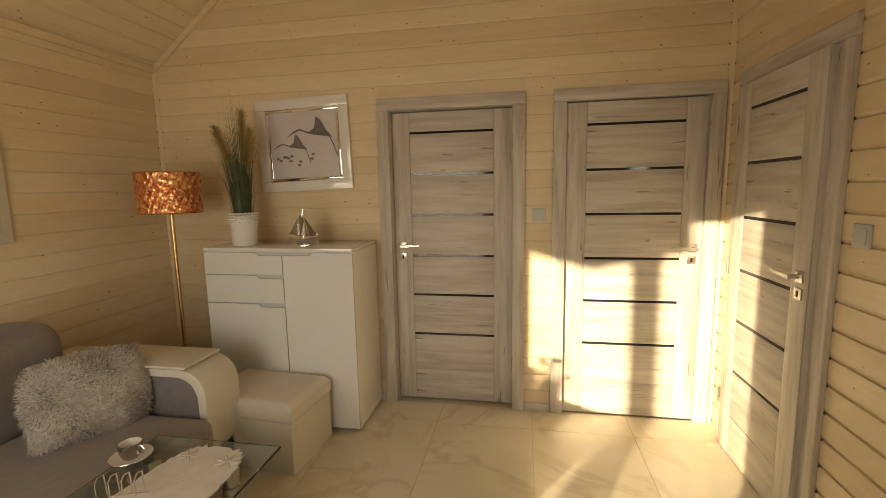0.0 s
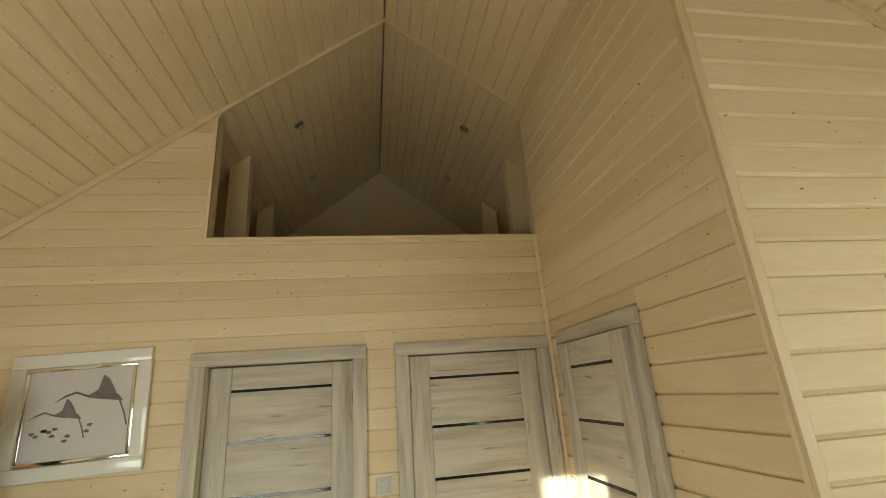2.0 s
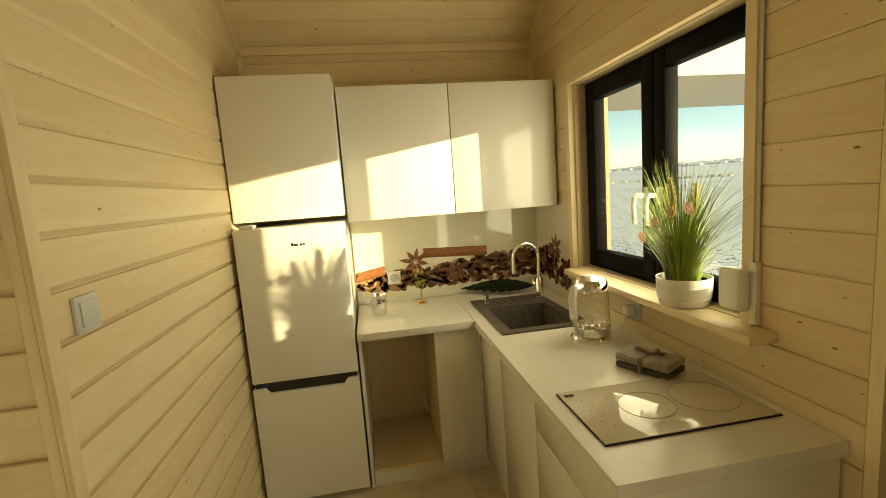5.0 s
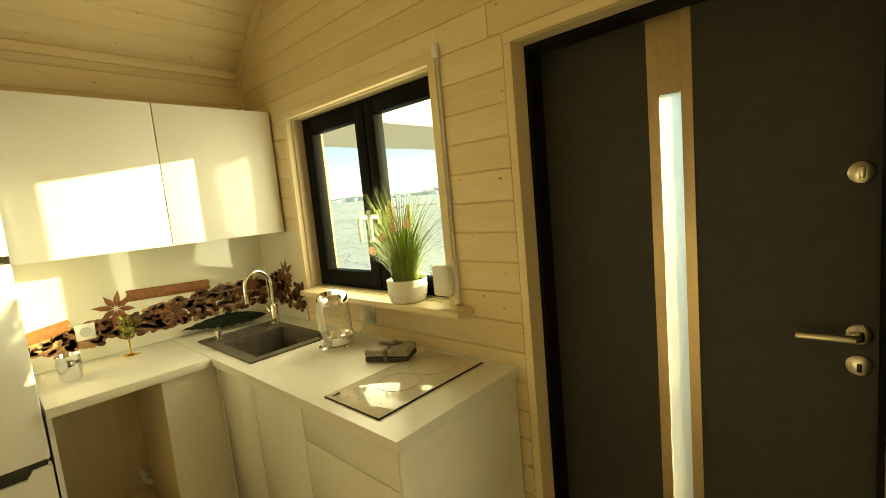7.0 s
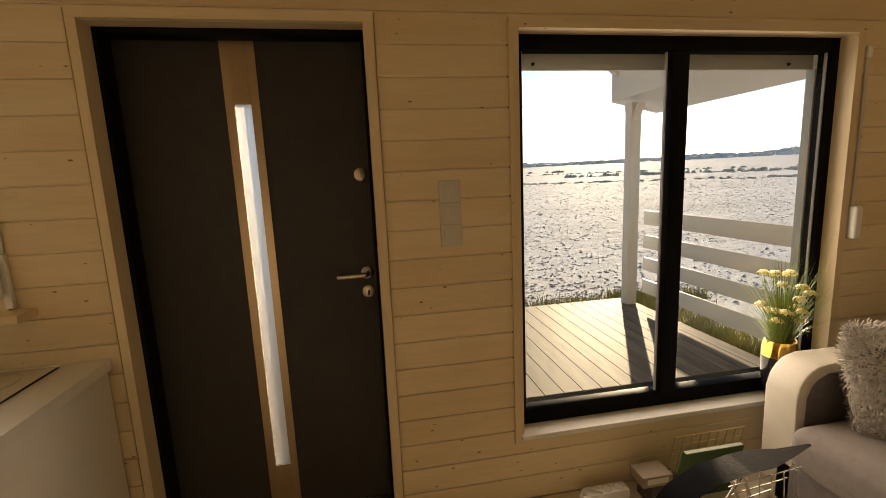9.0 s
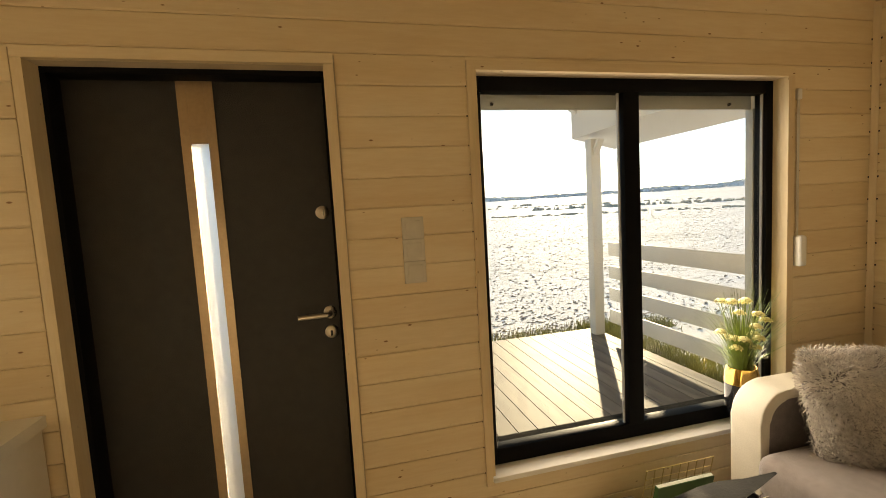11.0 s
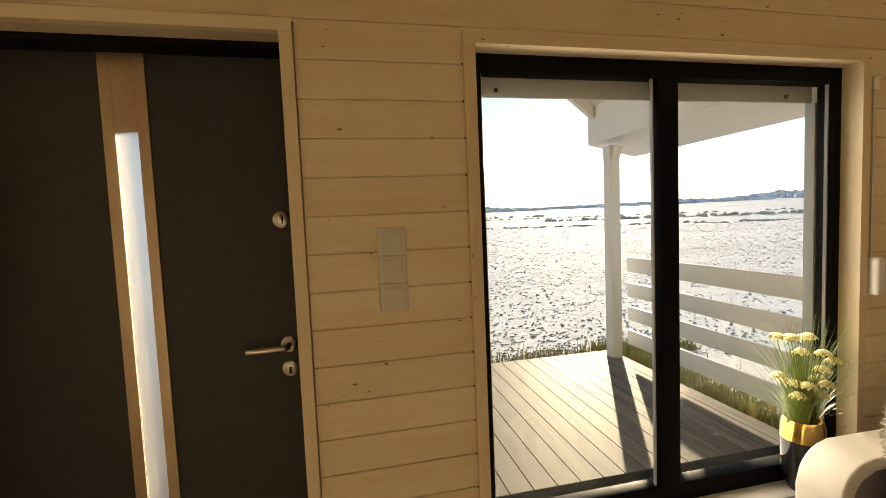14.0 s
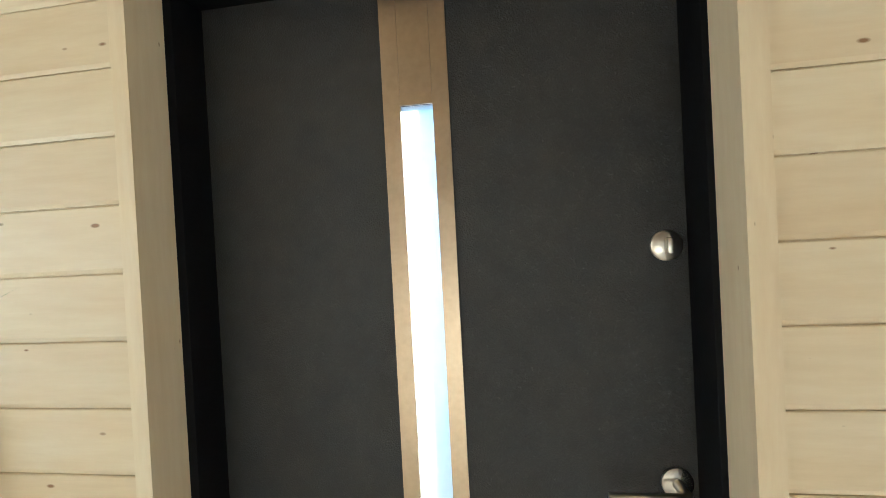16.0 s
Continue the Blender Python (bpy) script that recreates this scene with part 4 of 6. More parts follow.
def downlight(x, y):
    bm = bmesh.new()
    lathe(bm, [(0, 0.0), (0.028, 0.0), (0.03, 0.004), (0.042, 0.004), (0.044, 0.0), (0.044, -0.006), (0.0, -0.006)], 24)
    s = -1 if x < RIDGE_X else 1
    n = Vector((s * SLOPE, 0, 1)).normalized()
    ob = part("downlight", bm, NICKEL)
    ob.matrix_world = Matrix.Translation(Vector((x, y, roof_z(x))) - n * 0.006) @ n.to_track_quat("Z", "Y").to_matrix().to_4x4() @ pose(0, 0, 0, 180)
    return tagged(ob, "small unlit round recessed spotlight in the ceiling", "spotlight", "loft spotlights")


for x, y in ((0.62, 4.05), (0.62, 5.0), (2.05, 4.05), (2.05, 5.0)):
    downlight(x, y)


# ---- switches and sockets ----
def switch(name, m, n, mat, label):
    s = thing(name, label, "switch", m)
    for i in range(n):
        z = -i * 0.085
        part("frame", B(-0.0425, -0.009, z - 0.085, 0.0425, 0, z, r=0.003), mat, s)
        part("rocker", B(-0.029, -0.013, z - 0.071, 0.029, -0.0092, z - 0.014, r=0.002), mat, s)
    return s


switch("light_switch", pose(1.247, NORTH, 1.36), 1, SILVER_PLASTIC, "small silver-grey light switch between two doors")
switch("light_switch", pose(RIGHT, 2.325, 1.345, 0, 0, -90), 1, SILVER_PLASTIC, "silver-grey light switch beside a door casing")
switch("light_switch", pose(2.455, PART, 1.347), 1, SILVER_PLASTIC, "silver-grey light switch on the kitchen side wall")
switch("switch_column", pose(0.935, SOUTH, 1.425, 0, 0, 180), 3, plain("pale_grey_plastic", (0.62, 0.58, 0.50), 0.4), "three stacked pale switches beside the entrance door")

# ---- living room ----
FABRIC = plain("taupe_fabric", (0.27, 0.225, 0.205), 0.95, grain=0.12, scale=420, bumpy=0.6, Sheen_Weight=0.3)
FABRIC_DARK = plain("grey_violet_fabric", (0.22, 0.195, 0.20), 0.95, grain=0.12, scale=420, bumpy=0.6)
LEATHER = plain("cream_leatherette", (0.68, 0.63, 0.53), 0.42, grain=0.04, scale=160, bumpy=0.25)
FUR = plain("grey_fur", (0.66, 0.61, 0.55), 0.9, grain=0.25, scale=60)
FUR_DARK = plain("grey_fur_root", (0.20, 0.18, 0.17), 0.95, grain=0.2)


def sideboard():
    s = thing("sideboard", "white gloss highboard with three drawers and a door", "cabinet")
    x0, x1, y0, y1, h = -0.82, 0.163, 2.975, 3.41, 1.157
    part("body", B(x0 + 0.004, y0 + 0.022, 0.02, x1, y1, h - 0.022, r=0.002), WHITE_MATT, s)
    part("top", B(x0, y0, h - 0.02, x1, y1, h, r=0.003), WHITE_GLOSS, s)
    part("plinth", B(x0 + 0.03, y0 + 0.05, 0.0, x1 - 0.02, y1, 0.02), BLACK_GLASS, s)
    xs = -0.285
    for lo, hi in ((0.995, 1.130), (0.815, 0.987), (0.03, 0.807)):
        bm = bmesh.new()
        a, b = x0 + 0.004, xs - 0.003
        # the upper edge dips as a grip
        n = [(a, lo), (b, lo), (b, hi - 0.02), (b - 0.16, hi - 0.02), (b - 0.18, hi), (a, hi)]
        prism(bm, n, 0.018, "y", (0, y0 + 0.001, 0))
        part("drawer_front", bm, WHITE_GLOSS, s, smooth=False)
    bm = bmesh.new()
    a, b = xs + 0.003, x1 - 0.001
    prism(bm, [(a, 0.03), (b, 0.03), (b, 1.13), (a + 0.2, 1.13), (a + 0.18, 1.112), (a, 1.112)], 0.018, "y", (0, y0 + 0.001, 0))
    part("cabinet_door", bm, WHITE_GLOSS, s, smooth=False)
    part("shadow_gap", B(x0 + 0.01, y0 + 0.0195, 0.03, x1 - 0.01, y0 + 0.0215, 1.13), SILVER_PLASTIC, s)


sideboard()


def ottoman():
    o = thing("ottoman", "cream leatherette storage ottoman with tufted lid", "ottoman", pose(-0.255, 2.762, 0, 0, 0, -5))
    x0, x1, y0, y1 = -0.35, 0.245, -0.215, 0.19
    part("body", B(x0 + 0.004, y0 + 0.004, 0.0, x1 - 0.004, y1 - 0.004, 0.292, r=0.008), LEATHER, o)
    bm = bmesh.new()
    n = 24
    grid = []
    for j in range(n + 1):
        for i in range(n + 1):
            u, v = i / n, j / n
            e = min(u, 1 - u, v, 1 - v)
            z = 0.395 - 0.03 * max(0, 1 - e / 0.07) ** 2
            for bx in (0.2, 0.5, 0.8):
                for by in (0.25, 0.5, 0.75):
                    z -= 0.010 * math.exp(-((u - bx) ** 2 + (v - by) ** 2) / 0.0012)
            grid.append(bm.verts.new((x0 + (x1 - x0) * u, y0 + (y1 - y0) * v, z)))
    for j in range(n):
        for i in range(n):
            k = j * (n + 1) + i
            bm.faces.new((grid[k], grid[k + 1], grid[k + n + 2], grid[k + n + 1]))
    edge = [e for e in bm.edges if e.is_boundary]
    ext = bmesh.ops.extrude_edge_only(bm, edges=edge)
    for v in ext["geom"]:
        if isinstance(v, bmesh.types.BMVert):
            v.co.z = 0.298
    part("lid", bm, LEATHER, o)
    for bx in (0.2, 0.5, 0.8):
        for by in (0.25, 0.5, 0.75):
            bm = bmesh.new()
            lathe(bm, [(0.009, 0.0), (0.008, 0.004), (0, 0.006)], 12, (x0 + (x1 - x0) * bx, y0 + (y1 - y0) * by, 0.383))
            part("button", bm, LEATHER, o)


ottoman()


def rounded(bm, x0, y0, z0, x1, y1, z1, r, seg=5):
    return box(bm, x0, y0, z0, x1, y1, z1, r=r, seg=seg)


def sofa():
    s = thing("sofa", "taupe fabric sofa with cream leatherette arm bands", "sofa")
    x0, x1 = -1.42, -0.30
    ya, yb = 0.28, 2.59
    part("base", rounded(bmesh.new(), x0, ya + 0.06, 0.03, x1 - 0.06, yb - 0.06, 0.24, 0.02), FABRIC_DARK, s)
    ym = (ya + yb) / 2
    for a, b in ((ya + 0.15, ym - 0.003), (ym + 0.003, yb - 0.26)):
        c = part("seat_cushion", rounded(bmesh.new(), x0 + 0.30, a, 0.245, x1, b, 0.43, 0.06), FABRIC, s)
        part("back_cushion", rounded(bmesh.new(), x0 + 0.02, a + 0.005, 0.38, x0 + 0.36, b - 0.005, 0.90, 0.13, 6), FABRIC, s)
    # arms: a cream band runs up the front and curls back over the top of a fabric core
    arc = [k * math.pi / 16 for k in range(0, 9)]
    xf = x1 - 0.06
    shell = [(xf - 0.13 + 0.13 * math.cos(t), 0.515 + 0.13 * math.sin(t)) for t in arc]
    under = [(xf - 0.135 + 0.093 * math.cos(t), 0.515 + 0.093 * math.sin(t)) for t in arc]
    for c0, c1 in ((ya, ya + 0.14), (yb - 0.255, yb)):
        bm = bmesh.new()
        prism(bm, [(xf, 0.04)] + shell + [(x0 + 0.04, 0.640), (x0 + 0.04, 0.603)] + under[::-1] + [(xf - 0.042, 0.04)], c1 - c0, "y", (0, c0, 0))
        bmesh.ops.bevel(bm, geom=[e for e in bm.edges if abs(e.verts[0].co.y - e.verts[1].co.y) < 1e-6], offset=0.007, segments=3, profile=0.5, affect="EDGES")
        arm = part("arm_band", bm, LEATHER, s, "cream leatherette arm band")
        bm = bmesh.new()
        prism(bm, [(xf - 0.044, 0.05)] + [(u - 0.002, z - 0.002) for u, z in under] + [(x0 + 0.04, 0.601), (x0 + 0.04, 0.05)], c1 - c0 - 0.012, "y", (0, c0 + 0.006, 0))
        part("arm_core", bm, FABRIC_DARK, arm)
    part("arm_tray", rounded(bmesh.new(), -1.05, yb - 0.27, 0.652, -0.45, yb - 0.005, 0.668, 0.007, 2), LEATHER, s, "flat cream tray on the arm")
    for px, py in ((x0 + 0.1, ya + 0.1), (x0 + 0.1, yb - 0.1), (x1 - 0.15, ya + 0.1), (x1 - 0.15, yb - 0.1)):
        part("foot", B(px - 0.02, py - 0.02, 0, px + 0.02, py + 0.02, 0.04), BLACK_GLASS, s)


sofa()


def fur_cushion(m, w, h, seed, label):
    """A pillow whose faces carry long tufts."""
    r = random.Random(seed)
    c = thing("fur_cushion", label, "cushion", m, "fur cushions")
    bm = bmesh.new()
    n = 14
    pts = {}
    for side in (1, -1):
        for j in range(n + 1):
            for i in range(n + 1):
                u, v = i / n * 2 - 1, j / n * 2 - 1
                t = 0.085 * (1 - u ** 4) ** 0.6 * (1 - v ** 4) ** 0.6
                k = (1 - 0.05 * (v * v)) * w / 2
                pts[side, i, j] = Vector((u * k, side * t, v * h / 2 * (1 - 0.05 * u * u)))
    verts = {k: bm.verts.new(p) for k, p in pts.items()}
    for side in (1, -1):
        for j in range(n):
            for i in range(n):
                f = [verts[side, i, j], verts[side, i + 1, j], verts[side, i + 1, j + 1], verts[side, i, j + 1]]
                bm.faces.new(f if side < 0 else f[::-1])
    bmesh.ops.remove_doubles(bm, verts=bm.verts[:], dist=0.0005)
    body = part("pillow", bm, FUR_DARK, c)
    verts2, faces2 = [], []
    for k in range(17000):
        u, v = r.uniform(-1, 1), r.uniform(-1, 1)
        side = 1 if r.random() < 0.35 else -1
        t = 0.085 * (1 - u ** 4) ** 0.6 * (1 - v ** 4) ** 0.6
        p = Vector((u * w / 2 * (1 - 0.05 * v * v), side * t * 0.96, v * h / 2 * (1 - 0.05 * u * u)))
        nrm = Vector((u ** 3 * 0.9, side * 0.75, v ** 3 * 0.9)).normalized()
        lean = Vector((math.sin(u * 5 + v * 3 + seed), 0, math.cos(v * 4 - u * 2 + seed))) * 0.9 + Vector((r.uniform(-1, 1), r.uniform(-0.3, 0.3), r.uniform(-1.2, 0.5))) * 0.8
        tip = p + (nrm * 0.5 + lean * 0.75).normalized() * r.uniform(0.018, 0.038)
        mid = (p + tip) / 2 + nrm * 0.008
        sd = (tip - p).cross(nrm)
        sd = sd.normalized() * 0.0019 if sd.length > 1e-6 else Vector((0.0016, 0, 0))
        b = len(verts2)
        verts2 += [p - sd * 1.3, p + sd * 1.3, mid + sd, mid - sd, tip]
        faces2 += [(b, b + 1, b + 2, b + 3), (b + 3, b + 2, b + 4)]
    me = bpy.data.meshes.new("fur")
    me.from_pydata([tuple(v) for v in verts2], [], faces2)
    me.materials.append(FUR)
    f = new("fur", me)
    f.parent = body
    tagged(f, kind="stuff")
    return c


fur_cushion(pose(-0.79, 2.14, 0.595, -14, 5, 66), 0.45, 0.37, 3, "shaggy grey fur cushion leaning on the sofa back")
fur_cushion(pose(-0.75, 0.60, 0.60, -20, 0, 152), 0.54, 0.44, 8, "shaggy pale grey fur cushion in the sofa corner")


def floor_lamp():
    l = thing("floor_lamp", "brass floor lamp with a copper patterned drum shade", "lamp", pose(-1.02, 2.98, 0))
    brass = plain("brass", (0.72, 0.47, 0.22), 0.25, 1.0)
    m, nt, p = nodes_of("copper_foil")
    v = coords(nt, (1, 1, 1), rand=False)
    vor = node(nt, "ShaderNodeTexVoronoi", Scale=48.0)
    nt.links.new(v, vor.inputs["Vector"])
    r = ramp(nt, [(0.0, (0.48, 0.13, 0.05)), (0.5, (0.80, 0.30, 0.12)), (1.0, (0.95, 0.52, 0.26))])
    sep = nt.nodes.new("ShaderNodeSeparateColor")
    nt.links.new(vor.outputs["Color"], sep.inputs[0])
    nt.links.new(sep.outputs[0], r.inputs[0])
    nt.links.new(r.outputs[0], p.inputs["Base Color"])
    p.inputs["Metallic"].default_value, p.inputs["Roughness"].default_value = 0.75, 0.3
    bump(nt, p, vor.outputs["Distance"], 0.5, 0.01)
    part("base", lathe(bmesh.new(), [(0, 0), (0.14, 0), (0.14, 0.012), (0.02, 0.025), (0.012, 0.05), (0, 0.05)], 36), brass, l)
    part("pole", tube(bmesh.new(), [(0, 0, 0.04), (0, 0, 1.44)], 0.011, 14), brass, l)
    bm = bmesh.new()
    seg, hz = 56, 6
    for i in range(seg):
        for j in range(hz):
            a0, a1 = 2 * math.pi * i / seg, 2 * math.pi * (i + 1) / seg
            z0, z1 = 1.382 + 0.24 * j / hz, 1.382 + 0.24 * (j + 1) / hz
            q = []
            for a, z, k in ((a0, z0, i + j), (a1, z0, i + 1 + j), (a1, z1, i + 2 + j), (a0, z1, i + 1 + j)):
                rad = 0.176 + (0.004 if k % 2 else 0.0)
                q.append(bm.verts.new((rad * math.cos(a), rad * math.sin(a), z)))
            bm.faces.new(q)
    bmesh.ops.remove_doubles(bm, verts=bm.verts[:], dist=0.0006)
    sh = part("shade", bm, m, l, "copper foil drum shade", smooth=False)
    for z in (1.380, 1.624):
        part("shade_ring", tube(bmesh.new(), [(0.178 * math.cos(t * math.pi / 24), 0.178 * math.sin(t * math.pi / 24), z) for t in range(49)], 0.004, 6), brass, sh)
    part("bulb", lathe(bmesh.new(), [(0, 1.43), (0.014, 1.43), (0.016, 1.46), (0.03, 1.50), (0.028, 1.53), (0, 1.55)], 16), WHITE_PLASTIC, l)
    for k in range(3):
        part("shade_arm", tube(bmesh.new(), [(0, 0, 1.44), (0.175 * math.cos(k * 2.094), 0.175 * math.sin(k * 2.094), 1.40)], 0.003, 6), brass, l)


floor_lamp()


def coffee_table():
    t = thing("coffee_table", "clear glass coffee table with steel cylinder legs", "table")
    x0, x1, y0, y1, h = -0.42, 0.165, 0.86, 2.11, 0.45
    tint = glass("greenish_glass", (0.90, 0.97, 0.93))
    part("glass_top", B(x0, y0, h - 0.010, x1, y1, h, r=0.002), tint, t, "clear glass top with green edges", smooth=False)
    part("glass_shelf", B(x0 + 0.10, y0 + 0.14, 0.17, x1 - 0.10, y1 - 0.14, 0.178, r=0.002), tint, t, smooth=False)
    for x in (x0 + 0.11, x1 - 0.13):
        for y in (y0 + 0.15, y1 - 0.15):
            part("leg", lathe(bmesh.new(), [(0, 0), (0.032, 0), (0.032, 0.36), (0.026, 0.365), (0.026, 0.385), (0.034, 0.39), (0.034, 0.4385), (0, 0.4385)], 28, (x, y, 0)), plain("brushed_leg_steel", (0.40, 0.39, 0.36), 0.22, 1.0), t, "polished steel cylinder leg")


coffee_table()

LACE = plain("white_lace", (0.80, 0.78, 0.72), 0.85, grain=0.08, scale=200, bumpy=0.6)


def runner():
    """A white lace runner with a scalloped edge and stitched flowers."""
    bm = bmesh.new()
    out = []
    n = 90
    L, W = 0.60, 0.17
    for k in range(n):
        a = 2 * math.pi * k / n
        c, s = math.cos(a), math.sin(a)
        sx, sy = abs(c) ** 0.45 * (1 if c > 0 else -1), abs(s) ** 0.45 * (1 if s > 0 else -1)
        w = 1 + 0.022 * math.cos(k * 6.0 * math.pi / 7.5)
        out.append((sx * W * w, sy * L * w))
    prism(bm, out, 0.003, "z")
    ob = part("table_runner", bm, LACE)
    ob.matrix_world = pose(-0.10, 1.46, 0.4505, 0, 0, -3)
    tagged(ob, "white scalloped lace runner on the glass table", "table runner")
    for sy in (-1, 1):
        for sx in (-0.09, 0.09):
            bm = bmesh.new()
            for k in range(8):
                a = k * math.pi / 4
                tube(bm, [(0, 0, 0.004), (0.045 * math.cos(a), 0.045 * math.sin(a), 0.004)], 0.004, 5)
            f = part("stitched_flower", bm, plain("silver_thread", (0.62, 0.60, 0.55), 0.5), ob)
            f.matrix_basis = pose(sx, sy * 0.52, 0)


runner()


CUP_METAL = plain("bronze_silver_glaze", (0.36, 0.31, 0.27), 0.22, 0.9)


def cup_and_saucer(x, y, z):
    s = thing("saucer", "white glazed saucer with a silver rim", "saucer", pose(x, y, z))
    china = plain("white_china", (0.82, 0.80, 0.76), 0.15)
    part("plate", lathe(bmesh.new(), [(0, 0), (0.04, 0), (0.045, 0.004), (0.075, 0.014), (0.073, 0.017), (0.043, 0.008), (0, 0.006)], 40), china, s)
    part("rim", tube(bmesh.new(), [(0.075 * math.cos(k * math.pi / 20), 0.075 * math.sin(k * math.pi / 20), 0.0155) for k in range(41)], 0.0018, 6), CHROME, s)
    c = thing("coffee_cup", "silver-glazed coffee cup on a saucer", "cup", pose(x, y, z + 0.008))
    body = part("body", lathe(bmesh.new(), [(0, 0), (0.0282, 0), (0.034, 0.01), (0.041, 0.03), (0.043, 0.062), (0.040, 0.062), (0.037, 0.03), (0.028, 0.012), (0, 0.01)], 36), CUP_METAL, c)
    part("lining", lathe(bmesh.new(), [(0.0398, 0.060), (0.0365, 0.03), (0.0275, 0.0125), (0, 0.0105)], 36), china, c)
    part("handle", tube(bmesh.new(), [(0.040, 0, 0.052), (0.058, 0, 0.050), (0.066, 0, 0.036), (0.058, 0, 0.020), (0.037, 0, 0.016)], 0.004, 8), CHROME, c)


cup_and_saucer(-0.385, 1.94, 0.451)
cup_and_saucer(-0.325, 0.93, 0.451)


def wire_holder():
    w = thing("wire_holder", "small chrome wire napkin holder on the table", "napkin holder", pose(-0.20, 1.72, 0.455, 0, 0, 20))
    for k in range(4):
        x = -0.06 + k * 0.04
        part("wire", tube(bmesh.new(), [(x, -0.03, 0), (x, -0.03, 0.09), (x, -0.01, 0.10), (x, 0.02, 0.09), (x, 0.03, 0.0)], 0.0025, 6), CHROME, w)
    for y in (-0.03, 0.03):
        part("wire_base", tube(bmesh.new(), [(-0.07, y, 0.001), (0.07, y, 0.001)], 0.0025, 6), CHROME, w)


wire_holder()


def framed_picture():
    p = thing("framed_picture", "white-framed pale print with two grey ink shapes", "picture")
    x0, x1, z0, z1 = -0.655, 0.012, 1.500, 2.118
    mid = Vector(((x0 + x1) / 2, 0, (z0 + z1) / 2))
    p.matrix_world = Matrix.Translation(mid) @ pose(0, 0, 0, 0, -1.8, 0) @ Matrix.Translation(-mid)
    w, y = 0.068, NORTH - 0.004
    for a, b, c, d in ((x0, x1, z0, z0 + w), (x0, x1, z1 - w, z1), (x0, x0 + w, z0 + w, z1 - w), (x1 - w, x1, z0 + w, z1 - w)):
        part("frame_bar", B(a, y - 0.028, c, b, y, d, r=0.004), WHITE_GLOSS, p)
    g = 0.022
    for a, b, c, d in ((x0 + w, x1 - w, z0 + w, z0 + w + g), (x0 + w, x1 - w, z1 - w - g, z1 - w), (x0 + w, x0 + w + g, z0 + w + g, z1 - w - g), (x1 - w - g, x1 - w, z0 + w + g, z1 - w - g)):
        part("mirror_bevel", B(a, y - 0.020, c, b, y - 0.004, d, r=0.006), CHROME, p, "mirrored bevel inside the frame")
    sheet = part("print", B(x0 + w, y - 0.006, z0 + w, x1 - w, y - 0.003, z1 - w), plain("pale_print", (0.66, 0.62, 0.62), 0.5), p)
    ink = plain("grey_ink", (0.20, 0.17, 0.17), 0.6, grain=0.2)
    cx, cz = (x0 + x1) / 2, (z0 + z1) / 2
    yy = y - 0.0075

    def ink_shape(ox, oz, s):
        bm = bmesh.new()
        body = [(-0.07, 0.01), (-0.03, 0.03), (0.0, 0.05), (0.04, 0.045), (0.10, 0.0), (0.12, -0.03), (0.06, -0.02), (0.0, -0.01), (-0.05, 0.0)]
        prism(bm, [(ox + u * s, oz + v * s) for u, v in body], 0.0012, "y", (0, yy, 0))
        wing = [(-0.01, 0.045), (0.01, 0.12), (0.035, 0.10), (0.06, 0.06), (0.08, 0.02)]
        prism(bm, [(ox + u * s, oz + v * s) for u, v in wing], 0.0010, "y", (0, yy - 0.0012, 0))
        tube(bm, [(ox + u * s, yy, oz + v * s) for u, v in ((-0.06, 0.01), (-0.12, 0.035), (-0.17, 0.02), (-0.22, -0.01))], 0.004 * s, 6, [0.006 * s, 0.006 * s, 0.006 * s, 0.001])
        tube(bm, [(ox + u * s, yy, oz + v * s) for u, v in ((0.10, -0.02), (0.13, -0.09), (0.15, -0.16))], 0.004 * s, 6)
        return bm
    part("ink_shape", ink_shape(cx + 0.09, cz + 0.07, 0.95), ink, sheet)
    part("ink_shape", ink_shape(cx - 0.07, cz - 0.01, 0.72), ink, sheet)
    r = random.Random(2)
    for k in range(11):
        bm = bmesh.new()
        ox, oz = x0 + 0.10 + abs(r.gauss(0, 0.12)), cz - 0.06 - abs(r.gauss(0, 0.05))
        a = r.uniform(0, 3.1)
        prism(bm, [(ox + 0.018 * math.cos(a + t) * (1 if i % 2 else 0.6), oz + 0.009 * math.sin(a + t)) for i, t in enumerate([j * 1.047 for j in range(6)])], 0.001, "y", (0, yy, 0))
        part("leaf_shape", bm, ink, sheet)


framed_picture()
wp = thing("wall_panel", "pale framed panel on the plank wall above the sofa", "picture")
part("frame", B(WEST, 1.80, 1.26, WEST + 0.022, 2.385, 1.82, r=0.005), LEATHER, wp)
part("panel", B(WEST + 0.023, 1.85, 1.31, WEST + 0.026, 2.335, 1.77), plain("pale_panel", (0.62, 0.56, 0.48), 0.6), wp)


